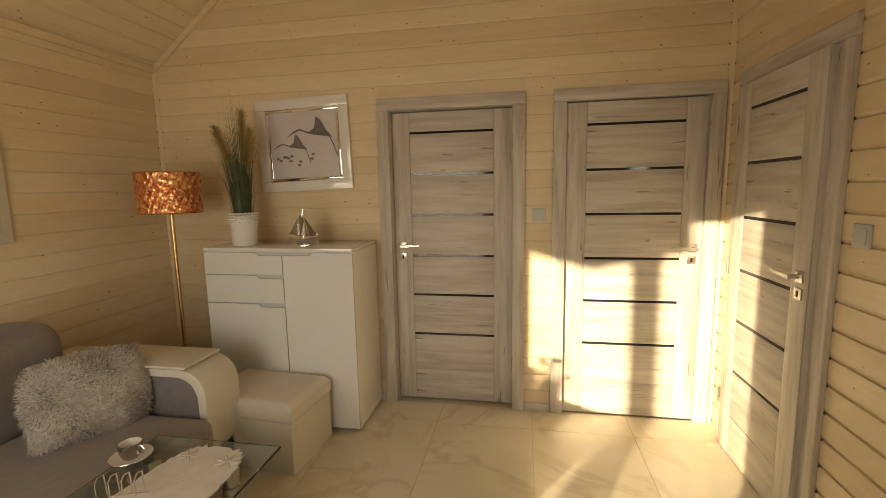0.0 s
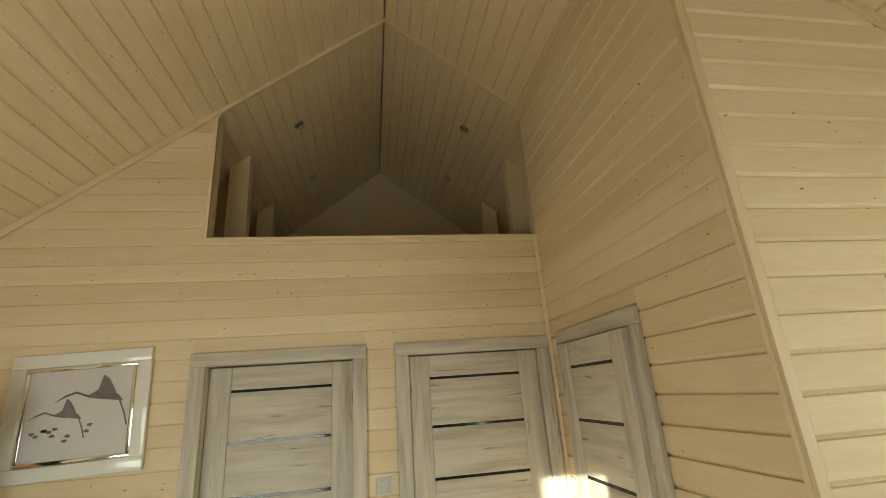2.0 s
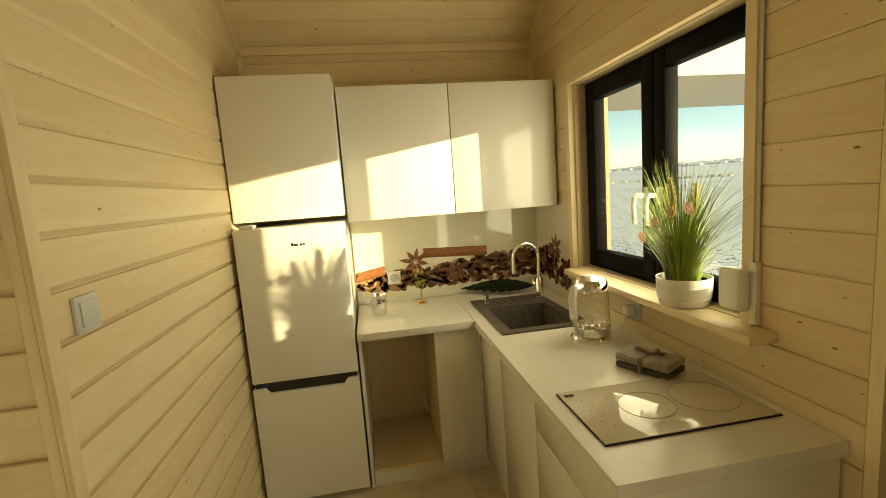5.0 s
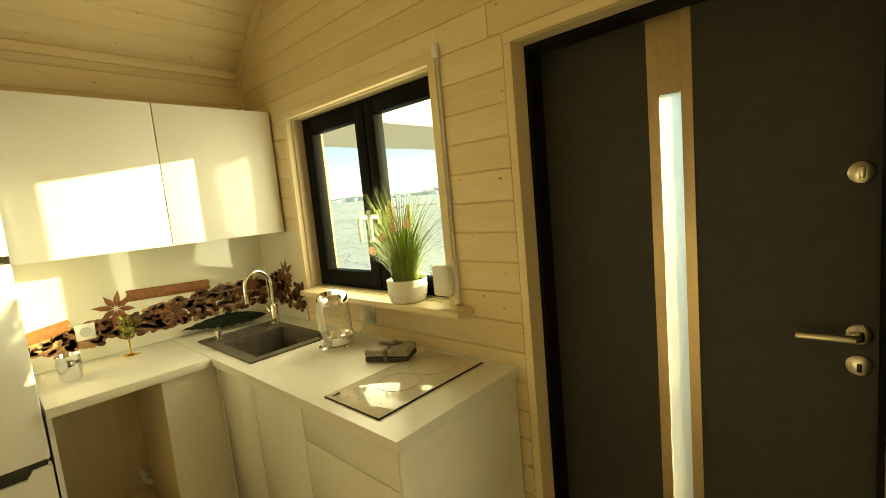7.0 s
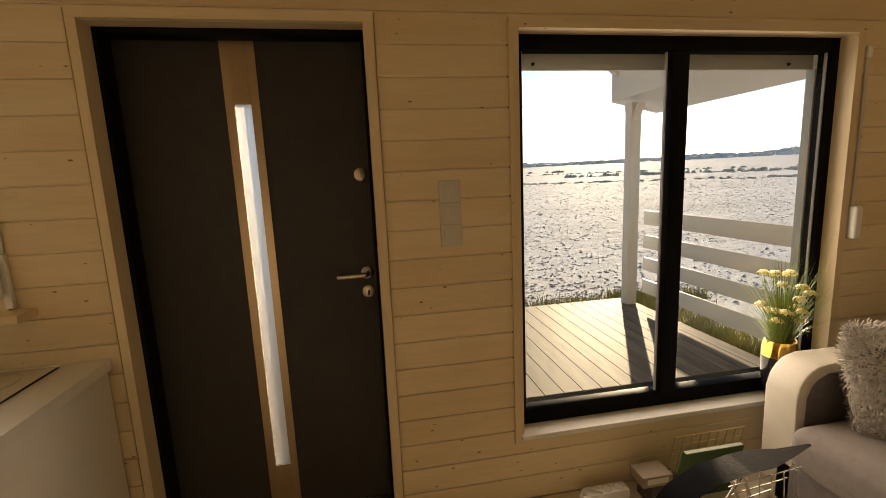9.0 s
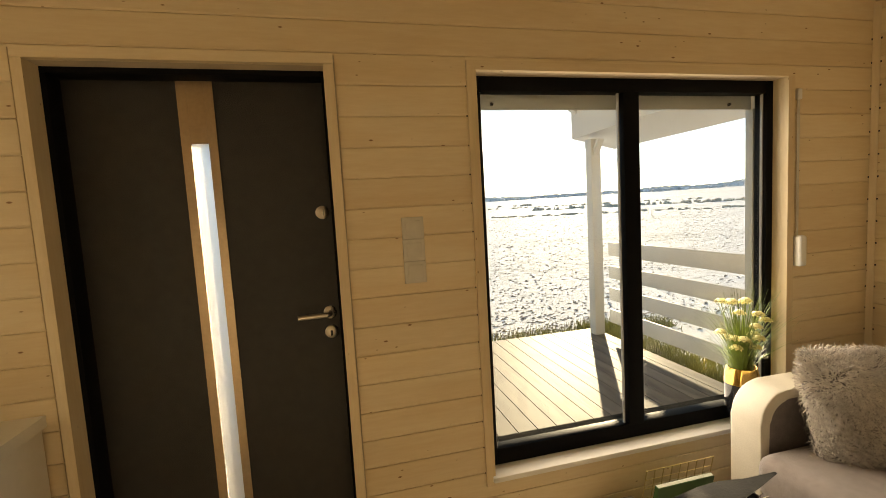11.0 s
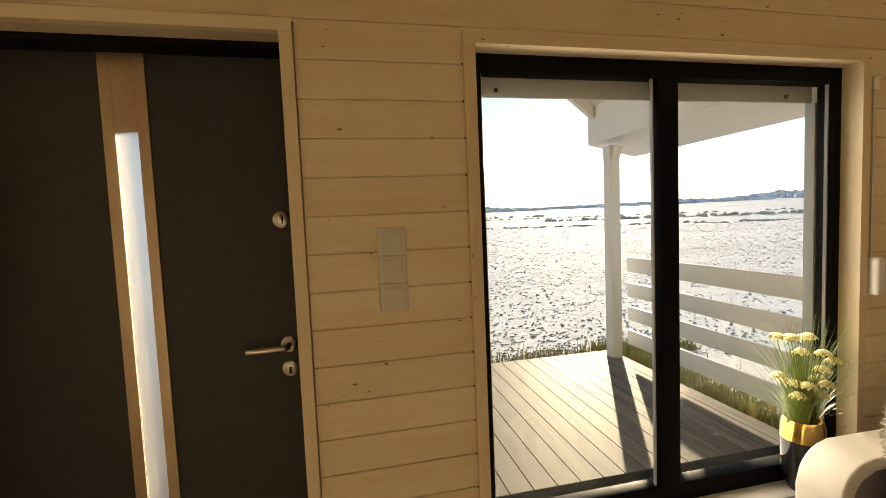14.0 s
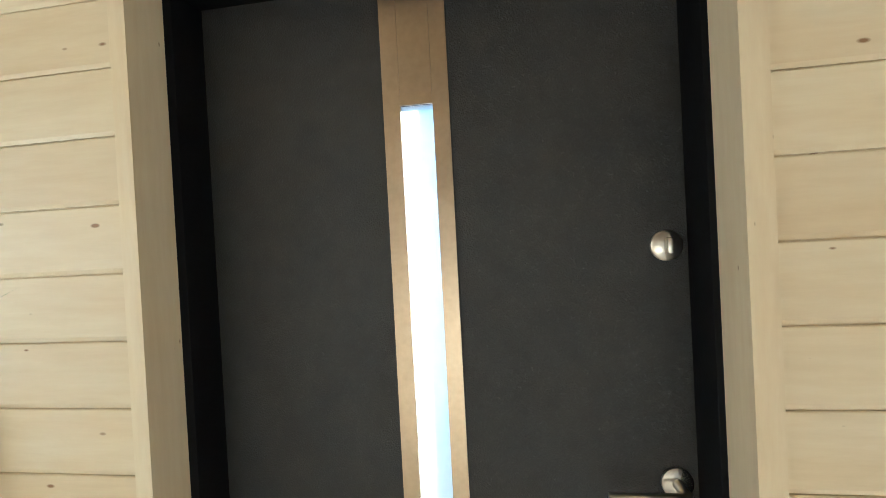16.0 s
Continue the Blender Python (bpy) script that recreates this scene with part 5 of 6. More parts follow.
def blades(bm, r, n, x, y, z, spread, h0, h1, bend, w, flat=1.0):
    """Curved tapering grass blades that rise from a pot."""
    for k in range(n):
        a, d = r.uniform(0, 6.283), r.random() ** 0.5 * spread
        bx, by = x + math.cos(a) * d, y + math.sin(a) * d * flat
        h = r.uniform(h0, h1)
        out = bend * r.uniform(0.2, 1.0) * (0.3 + d / spread)
        ww = w * r.uniform(0.6, 1.2)
        px, py = -math.sin(a) * ww, math.cos(a) * ww
        prev = None
        for j in range(5):
            t = j / 4
            cx, cy, cz = bx + math.cos(a) * out * t * t, by + math.sin(a) * out * t * t * flat, z + h * (t - 0.12 * t * t * (out / 0.15))
            f = 1 - t * 0.92
            cur = (bm.verts.new((cx - px * f, cy - py * f, cz)), bm.verts.new((cx + px * f, cy + py * f, cz)))
            if prev:
                bm.faces.new((prev[0], prev[1], cur[1], cur[0]))
            prev = cur


LEAF = plain("grass_green", (0.20, 0.28, 0.05), 0.5, grain=0.35, scale=18)
LEAF_DARK = plain("grass_dark_green", (0.09, 0.12, 0.045), 0.5, grain=0.35, scale=18)
PLUME = plain("dry_plume", (0.50, 0.36, 0.14), 0.9, grain=0.2)
CERAMIC = plain("white_ceramic", (0.78, 0.76, 0.72), 0.25, grain=0.02)


def plume(bm, r, base, tip, w):
    """A feathery seed head of many fine hairs."""
    b, t = Vector(base), Vector(tip)
    for k in range(700):
        f = r.random()
        p = b.lerp(t, f)
        d = Vector((r.gauss(0, 1), r.gauss(0, 1), r.uniform(0.4, 2.0))).normalized() * w * (1.1 - abs(f - 0.45))
        s = d.cross(Vector((0.3, 0.8, 0.1))).normalized() * 0.002
        v = [bm.verts.new(p - s), bm.verts.new(p + s), bm.verts.new(p + d)]
        bm.faces.new(v)


def grass_pot():
    r = random.Random(11)
    g = thing("potted_grass", "tall ornamental grass in a white lace-edged pot", "plant", pose(-0.62, 3.12, 1.158))
    pot = part("pot", lathe(bmesh.new(), [(0, 0), (0.072, 0), (0.077, 0.01), (0.084, 0.19), (0.080, 0.19), (0.075, 0.02), (0, 0.02)], 40), CERAMIC, g)
    bm = bmesh.new()
    for k in range(26):
        a = k * 6.283 / 26
        for dz in (0.150, 0.172, 0.192, 0.205):
            if dz > 0.16 or k % 3 == 0:
                lathe(bm, [(0, -0.009), (0.008, -0.004), (0.009, 0.0), (0.008, 0.004), (0, 0.009)], 8, (0.084 * math.cos(a + dz * 9), 0.084 * math.sin(a + dz * 9), dz))
    part("lace_rim", bm, CERAMIC, pot, "openwork flower rim")
    part("soil", lathe(bmesh.new(), [(0.076, 0.165), (0, 0.17)], 24), NAIL, g)
    bm = bmesh.new()
    blades(bm, r, 280, 0, 0, 0.16, 0.062, 0.25, 0.62, 0.12, 0.0030)
    blades(bm, r, 36, 0, 0, 0.16, 0.045, 0.55, 0.86, 0.08, 0.0026)
    tagged(part("foliage", bm, LEAF_DARK, g, smooth=False), kind="stuff")
    for bx, tip in (((-0.06, -0.02, 0.52), (-0.14, -0.02, 0.74)), ((0.02, 0.03, 0.52), (0.02, 0.03, 0.84)), ((-0.04, 0.03, 0.40), (-0.12, 0.03, 0.60)), ((0.06, 0.0, 0.50), (0.09, 0.0, 0.72))):
        bm = bmesh.new()
        plume(bm, r, bx, tip, 0.075)
        part("plume", bm, PLUME, g, "dry yellow seed plume", smooth=False)


grass_pot()


SATIN = plain("satin_silver", (0.62, 0.60, 0.57), 0.14, 1.0)


def sail_boat():
    b = thing("sailboat_figure", "polished silver sailing boat figure", "figurine", pose(-0.20, 3.10, 1.158, 0, 0, 12) @ Matrix.Scale(0.88, 4))
    bm = bmesh.new()
    n = 12
    rows = []
    for i in range(n + 1):
        t = i / n
        w = 0.045 * math.sin(math.pi * min(1, t * 0.9 + 0.08)) ** 0.7
        x = -0.10 + 0.20 * t
        k = 0.055 + 0.012 * (2 * t - 1) ** 2
        rows.append([bm.verts.new((x, -w, k)), bm.verts.new((x * 0.9, -w * 0.4, 0.012)), bm.verts.new((x * 0.9, w * 0.4, 0.012)), bm.verts.new((x, w, k))])
    for a, c in zip(rows, rows[1:]):
        for j in range(4):
            bm.faces.new((a[j], a[(j + 1) % 4], c[(j + 1) % 4], c[j]))
    bm.faces.new(rows[0])
    bm.faces.new(rows[-1][::-1])
    part("hull", bm, SATIN, b)
    part("stand", B(-0.05, -0.02, 0, 0.05, 0.02, 0.0115, r=0.003), CHROME, b)
    part("mast", tube(bmesh.new(), [(0.0, 0, 0.05), (0.005, 0, 0.26)], 0.003, 8), CHROME, b)
    for s, pts in ((-1, ((0.004, 0.252), (0.012, 0.07), (-0.10, 0.085))), (1, ((0.006, 0.21), (0.018, 0.072), (0.11, 0.068)))):
        bm = bmesh.new()
        A, Bp, C = pts
        m = 8
        g = []
        for i in range(m + 1):
            row = []
            for j in range(m + 1 - i):
                u, v = i / m, j / m
                x = A[0] + (Bp[0] - A[0]) * (1 - u) * 1 + (C[0] - Bp[0]) * v if False else A[0] * u + Bp[0] * (1 - u - v) + C[0] * v
                z = A[1] * u + Bp[1] * (1 - u - v) + C[1] * v
                row.append(bm.verts.new((x, -0.03 * math.sin(math.pi * min(1, v + 0.15)) * (1 - u), z)))
            g.append(row)
        for i in range(m):
            for j in range(m - i):
                bm.faces.new((g[i][j], g[i][j + 1], g[i + 1][j]))
                if j < m - i - 1:
                    bm.faces.new((g[i][j + 1], g[i + 1][j + 1], g[i + 1][j]))
        bmesh.ops.solidify(bm, geom=bm.faces[:], thickness=0.003)
        part("sail", bm, SATIN, b)


sail_boat()


def flower_vase():
    r = random.Random(5)
    v = thing("flower_vase", "black and gold vase of yellow flowers on the sill", "vase", pose(-0.63, 0.088, 0.329) @ Matrix.Scale(1.32, 4))
    black = plain("black_glaze", (0.015, 0.015, 0.016), 0.12)
    gold = plain("gold_glaze", (0.66, 0.42, 0.12), 0.15, 1.0)
    body = part("body", lathe(bmesh.new(), [(0, 0), (0.035, 0), (0.052, 0.06), (0.056, 0.155)], 36), black, v)
    part("gold_band", lathe(bmesh.new(), [(0.056, 0.1555), (0.055, 0.19), (0.049, 0.215), (0.045, 0.215), (0.048, 0.16)], 36), gold, body, "polished gold upper band")
    bm = bmesh.new()
    blades(bm, r, 330, 0, 0, 0.17, 0.040, 0.14, 0.37, 0.22, 0.0026, 0.6)
    tagged(part("foliage", bm, LEAF_VASE, v, smooth=False), kind="stuff")
    for k in range(19):
        a, d = r.uniform(0, 6.283), r.uniform(0.02, 0.12)
        tip = (d * math.cos(a), d * math.sin(a) * 0.45, r.uniform(0.28, 0.46))
        st = part("flower", tube(bmesh.new(), [(0, 0, 0.16), (tip[0] * 0.4, tip[1] * 0.4, 0.28), tip], 0.0015, 5), LEAF, v, "yellow flower head on a stem")
        bm = bmesh.new()
        for q in range(9):
            b = q * 6.283 / 9
            c, s = math.cos(b), math.sin(b)
            pv = [bm.verts.new((tip[0], tip[1], tip[2] + 0.008)), bm.verts.new((tip[0] + 0.017 * c - 0.008 * s, tip[1] + 0.017 * s + 0.008 * c, tip[2] + 0.006)), bm.verts.new((tip[0] + 0.024 * c, tip[1] + 0.024 * s, tip[2] - 0.003)), bm.verts.new((tip[0] + 0.017 * c + 0.008 * s, tip[1] + 0.017 * s - 0.008 * c, tip[2] + 0.006))]
            bm.faces.new(pv)
        lathe(bm, [(0.004, -0.004), (0.013, 0.0), (0.017, 0.006), (0.012, 0.012), (0, 0.015)], 12, tip)
        part("petals", bm, YELLOW, st)


LEAF_VASE = plain("vase_grass_green", (0.19, 0.27, 0.05), 0.45, grain=0.35, scale=18)
YELLOW = plain("pale_yellow_petal", (0.80, 0.74, 0.36), 0.6, grain=0.1)
PEACH = plain("peach_petal", (0.80, 0.58, 0.46), 0.6, grain=0.15)
flower_vase()


def strap_box(m, label, strap_top):
    s = thing("shutter_strap_box", label, "strap box", m)
    part("case", B(-0.022, 0.0, -0.075, 0.022, 0.045, 0.075, r=0.012, seg=3), WHITE_PLASTIC, s)
    part("strap", B(-0.008, 0.008, 0.076, 0.008, 0.0095, strap_top), plain("grey_strap", (0.62, 0.60, 0.55), 0.8), s)
    part("guide", B(-0.014, 0.0, strap_top, 0.014, 0.018, strap_top + 0.05, r=0.006), WHITE_PLASTIC, s)


strap_box(pose(-0.952, SOUTH, 1.15), "white roller-shutter strap box beside the large window", 0.72)


def magazine_rack():
    k = thing("magazine_rack", "black sling magazine rack with a wire grid side", "magazine rack")
    sheet = plain("black_leatherette", (0.006, 0.006, 0.008), 0.6, grain=0.1, scale=120, bumpy=0.3, Specular_IOR_Level=0.1)
    bm = bmesh.new()
    prof = [(0.50, 0.10), (0.47, 0.24), (0.42, 0.35), (0.34, 0.43), (0.24, 0.478), (0.12, 0.498), (0.04, 0.502), (-0.06, 0.50), (-0.17, 0.51)]
    top = [(x, z) for x, z in prof]
    low = [(x - 0.006, z - 0.010) for x, z in prof][::-1]
    n = len(prof)
    a = [bm.verts.new((x, 0.60 + (0.03 if i > 6 else 0.0) * (i - 6) / 2, z - 0.02)) for i, (x, z) in enumerate(top)]
    b = [bm.verts.new((x, 0.70 - (0.06 if i > 6 else 0.0) * (i - 6) / 2, z - 0.02)) for i, (x, z) in enumerate(top)]
    for i in range(n - 1):
        bm.faces.new((a[i], a[i + 1], b[i + 1], b[i]))
    bmesh.ops.solidify(bm, geom=bm.faces[:], thickness=0.008)
    part("sling", bm, sheet, k)
    for j in range(4):
        z = 0.47 - j * 0.03
        part("grid_wire", tube(bmesh.new(), [(0.22 - j * 0.01, 0.715, z - 0.01), (-0.06 + j * 0.05, 0.70, z)], 0.002, 5), NICKEL, k)
    for j in range(6):
        x = 0.20 - j * 0.045
        part("grid_wire", tube(bmesh.new(), [(x, 0.714, 0.475), (x - 0.01, 0.714, 0.375)], 0.002, 5), NICKEL, k)
    for x in (0.44, -0.02):
        for y in (0.615, 0.685):
            part("leg", tube(bmesh.new(), [(0.12 + (x - 0.12) * 1.05, y, 0.0), (0.14, y, 0.47)], 0.005, 8), NICKEL, k)


magazine_rack()


def basket_of_packets():
    t = thing("grid_tray", "gold wire grid tray leaning under the window", "tray", pose(-0.14, 0.18, 0.02, -12, 0, 0))
    gold = plain("brass_wire", (0.70, 0.55, 0.28), 0.3, 1.0)
    for i in range(9):
        x = -0.17 + i * 0.0425
        part("wire", tube(bmesh.new(), [(x, 0, 0.0), (x, 0, 0.29)], 0.002, 5), gold, t)
    for j in range(7):
        z = j * 0.048
        part("wire", tube(bmesh.new(), [(-0.17, 0, z), (0.17, 0, z)], 0.002, 5), gold, t)
    p = thing("green_book", "dark green book with pale print leaning on a tray", "book", pose(-0.125, 0.215, 0.0, -12, 0, 0))
    green = plain("green_cover", (0.03, 0.085, 0.018), 0.5, grain=0.15)
    part("cover", B(-0.14, 0, 0, 0.14, 0.022, 0.262, r=0.002), green, p)
    pale = plain("pale_print_mark", (0.55, 0.55, 0.45), 0.6)
    for i in range(4):
        for j in range(5):
            part("print_mark", B(-0.075 + i * 0.014, 0.0222, 0.10 + j * 0.016, -0.066 + i * 0.014, 0.0232, 0.108 + j * 0.016), pale, p)
    part("print_mark", B(0.03, 0.0222, 0.14, 0.04, 0.0232, 0.175), pale, p)
    part("page_edge", B(-0.137, 0.0035, 0.2622, 0.137, 0.0185, 0.2632), pale, p)
    for i, (w, c, x) in enumerate(((0.16, (0.05, 0.04, 0.04), 0.06), (0.14, (0.25, 0.2, 0.15), 0.11))):
        b = thing("small_box", "small dark cardboard box on the floor by the wall", "box", pose(x, 0.20, 0.0))
        part("carton", B(-w / 2, -0.05, 0.0 + i * 0.091, w / 2, 0.05, 0.09 + i * 0.05, r=0.002), plain("carton_" + "ab"[i], c, 0.6), b)
        part("label_strip", B(-w / 2 + 0.02, 0.0502, 0.02 + i * 0.085, w / 2 - 0.02, 0.0508, 0.05 + i * 0.08), pale, b)
    s = thing("power_strip", "white power strip with a coiled cable on the floor", "power strip", pose(0.30, 0.16, 0.0))
    part("housing", B(-0.10, -0.03, 0, 0.10, 0.03, 0.05, r=0.006), WHITE_PLASTIC, s)
    for i in range(3):
        part("outlet", lathe(bmesh.new(), [(0, 0.049), (0.018, 0.049), (0.02, 0.052), (0.022, 0.0515), (0.022, 0.0505)], 20, (-0.06 + i * 0.055, 0, 0)), SILVER_PLASTIC, s)
    pts = [(0.08 + 0.05 * math.cos(q * 0.45) * (1 + 0.1 * math.sin(q)), 0.03 + 0.03 * math.sin(q * 0.45), 0.06 + 0.008 * math.sin(q * 1.3)) for q in range(40)]
    part("cable", tube(bmesh.new(), pts, 0.003, 6), WHITE_PLASTIC, s)


basket_of_packets()

# ---- kitchen ----
CX, CY, CZ = 3.498, 0.695, 0.85
GRANITE = plain("brown_granite_sink", (0.12, 0.10, 0.085), 0.55, grain=0.35, scale=350, bumpy=0.2)
COUNTER = plain("white_worktop", (0.76, 0.74, 0.69), 0.32, grain=0.03, scale=300)
FRIDGE_M = plain("white_fridge_enamel", (0.78, 0.77, 0.74), 0.22, grain=0.01, coat=0.2)


def fridge():
    f = thing("refrigerator", "white fridge-freezer with a dark recessed grip", "refrigerator")
    y0, y1, xf = 1.297, 1.80, 3.515
    part("body", B(xf + 0.055, y0 + 0.003, 0.02, 4.09, y1 - 0.003, 1.40, r=0.006), FRIDGE_M, f)
    up = part("fridge_door", B(xf, y0, 0.658, xf + 0.052, y1, 1.405, r=0.008), FRIDGE_M, f)
    bm = bmesh.new()
    prism(bm, [(y0, 0.035), (y1, 0.035), (y1, 0.632), (y1 - 0.055, 0.632), (y1 - 0.075, 0.605), (y0 + 0.075, 0.605), (y0 + 0.055, 0.632), (y0, 0.632)], 0.052, "x", (xf, 0, 0))
    part("freezer_door", bm, FRIDGE_M, f, smooth=False)
    part("grip_recess", B(xf + 0.018, y0 + 0.01, 0.60, xf + 0.05, y1 - 0.01, 0.657), BLACK_GLASS, f, "black grip recess")
    part("hinge_cap", B(xf + 0.01, y1 - 0.09, 1.4052, xf + 0.08, y1 - 0.03, 1.42, r=0.003), SILVER_PLASTIC, f)
    part("plinth", B(xf + 0.06, y0 + 0.02, 0.0, 4.05, y1 - 0.02, 0.02), BLACK_GLASS, f)
    bm = bmesh.new()
    for k, w in enumerate((0.010, 0.012, 0.004, 0.009, 0.009)):
        yy = 1.545 - k * 0.013
        box(bm, xf - 0.0012, yy - w, 1.310, xf - 0.0002, yy, 1.325 if k == 0 else 1.320)
    part("badge", bm, ANTHRACITE, up, "small dark badge")


fridge()


def cupboard(name, label, x0, x1, y0, y1, z0, z1, seams, front="x", group=""):
    """A wall cupboard: carcass and flat gloss doors on its front."""
    c = thing(name, label, "cabinet", group=group)
    part("carcass", B(x0 + 0.021, y0 + 0.002, z0 + 0.002, x1, y1 - 0.002, z1 - 0.002), WHITE_MATT, c)
    ys = [y0, *seams, y1]
    for a, b in zip(ys, ys[1:]):
        part("cabinet_door", B(x0, a + 0.0015, z0, x0 + 0.019, b - 0.0015, z1, r=0.0015), WHITE_GLOSS, c)
    return c


cupboard("fridge_top_cupboard", "white gloss cupboard above the refrigerator", 3.60, EAST - 0.003, 1.293, 1.812, 1.432, 2.105, ())
cupboard("wall_cupboard", "white gloss wall cupboard over the worktop", 3.78, EAST - 0.003, 0.699, 1.288, 1.387, 2.085, (), group="wall cupboards")
cupboard("wall_cupboard", "white gloss wall cupboard over the worktop", 3.78, EAST - 0.003, 0.098, 0.697, 1.387, 2.085, (), group="wall cupboards")

# worktop: one continuous L with a hole for the bowl
wt = thing("worktop", "white L-shaped laminate worktop", "worktop")
bm = bmesh.new()
SX0, SX1, SY0, SY1 = 3.25, 3.68, 0.235, 0.60
for a in ((2.19, SOUTH + 0.001, SX0, CY), (SX0, SOUTH + 0.001, SX1, SY0), (SX0, SY1, SX1, CY), (SX1, SOUTH + 0.001, EAST - 0.002, CY), ):
    box(bm, a[0], a[1], CZ - 0.038, a[2], a[3], CZ)
bmesh.ops.remove_doubles(bm, verts=bm.verts[:], dist=0.0005)
part("worktop_run", bm, COUNTER, wt, smooth=False)
part("worktop_return", B(CX, CY + 0.0015, CZ - 0.038, EAST - 0.002, 1.288, CZ - 0.0005, r=0.002), COUNTER, wt)

base = thing("drawer_unit", "white base unit with two wide drawers", "cabinet")
FY = 0.655
part("side_panel", B(2.20, SOUTH + 0.01, 0.0, 2.218, FY + 0.02, CZ - 0.04, r=0.002), WHITE_MATT, base)
part("carcass", B(2.219, SOUTH + 0.01, 0.09, 2.74, FY - 0.001, CZ - 0.04), WHITE_MATT, base)
for lo, hi in ((0.10, 0.385), (0.389, 0.672), (0.676, 0.806)):
    part("drawer_front", B(2.221, FY, lo, 2.739, FY + 0.019, hi, r=0.0015), WHITE_GLOSS, base)
sinkb = thing("sink_unit", "white base unit under the sink", "cabinet")
part("carcass", B(2.742, SOUTH + 0.01, 0.09, 3.48, FY - 0.001, 0.62), WHITE_MATT, sinkb)
part("front_rail", B(2.742, FY - 0.02, 0.62, 3.48, FY - 0.001, CZ - 0.04), WHITE_MATT, sinkb)
for a, b in ((2.743, 3.135), (3.139, 3.497)):
    part("cabinet_door", B(a, FY, 0.10, b, FY + 0.019, 0.806, r=0.0015), WHITE_GLOSS, sinkb)
part("plinth", B(2.225, FY - 0.05, 0.0, 3.56, FY - 0.035, 0.095), WHITE_MATT, sinkb)
niche = thing("appliance_bay", "open bay for a dishwasher beside the refrigerator", "cabinet")
part("corner_panel", B(3.528, CY - 0.02, 0.09, 3.547, 0.905, CZ - 0.04, r=0.0015), WHITE_MATT, niche)
part("filler", B(3.4985, FY, 0.09, 3.5475, CY - 0.021, CZ - 0.04), WHITE_MATT, niche)
part("side_panel", B(3.548, 0.887, 0.09, 4.09, 0.904, CZ - 0.04), PINE, niche)
part("floor_panel", B(3.56, 0.905, 0.075, 4.09, 1.27, 0.091), PINE, niche)
part("back_panel", B(4.092, 0.70, 0.02, 4.105, 1.29, CZ - 0.04), PINE_V, niche)
part("side_panel", B(3.548, 1.272, 0.0, 4.09, 1.288, CZ - 0.04), WHITE_MATT, niche)
part("plinth", B(3.56, 0.63, 0.0, 3.575, 1.27, 0.074), WHITE_MATT, niche)
part("pipe_end", tube(bmesh.new(), [(4.05, 0.90, 0.12), (4.05, 0.93, 0.16), (4.09, 0.93, 0.2)], 0.018, 10), WHITE_PLASTIC, niche)


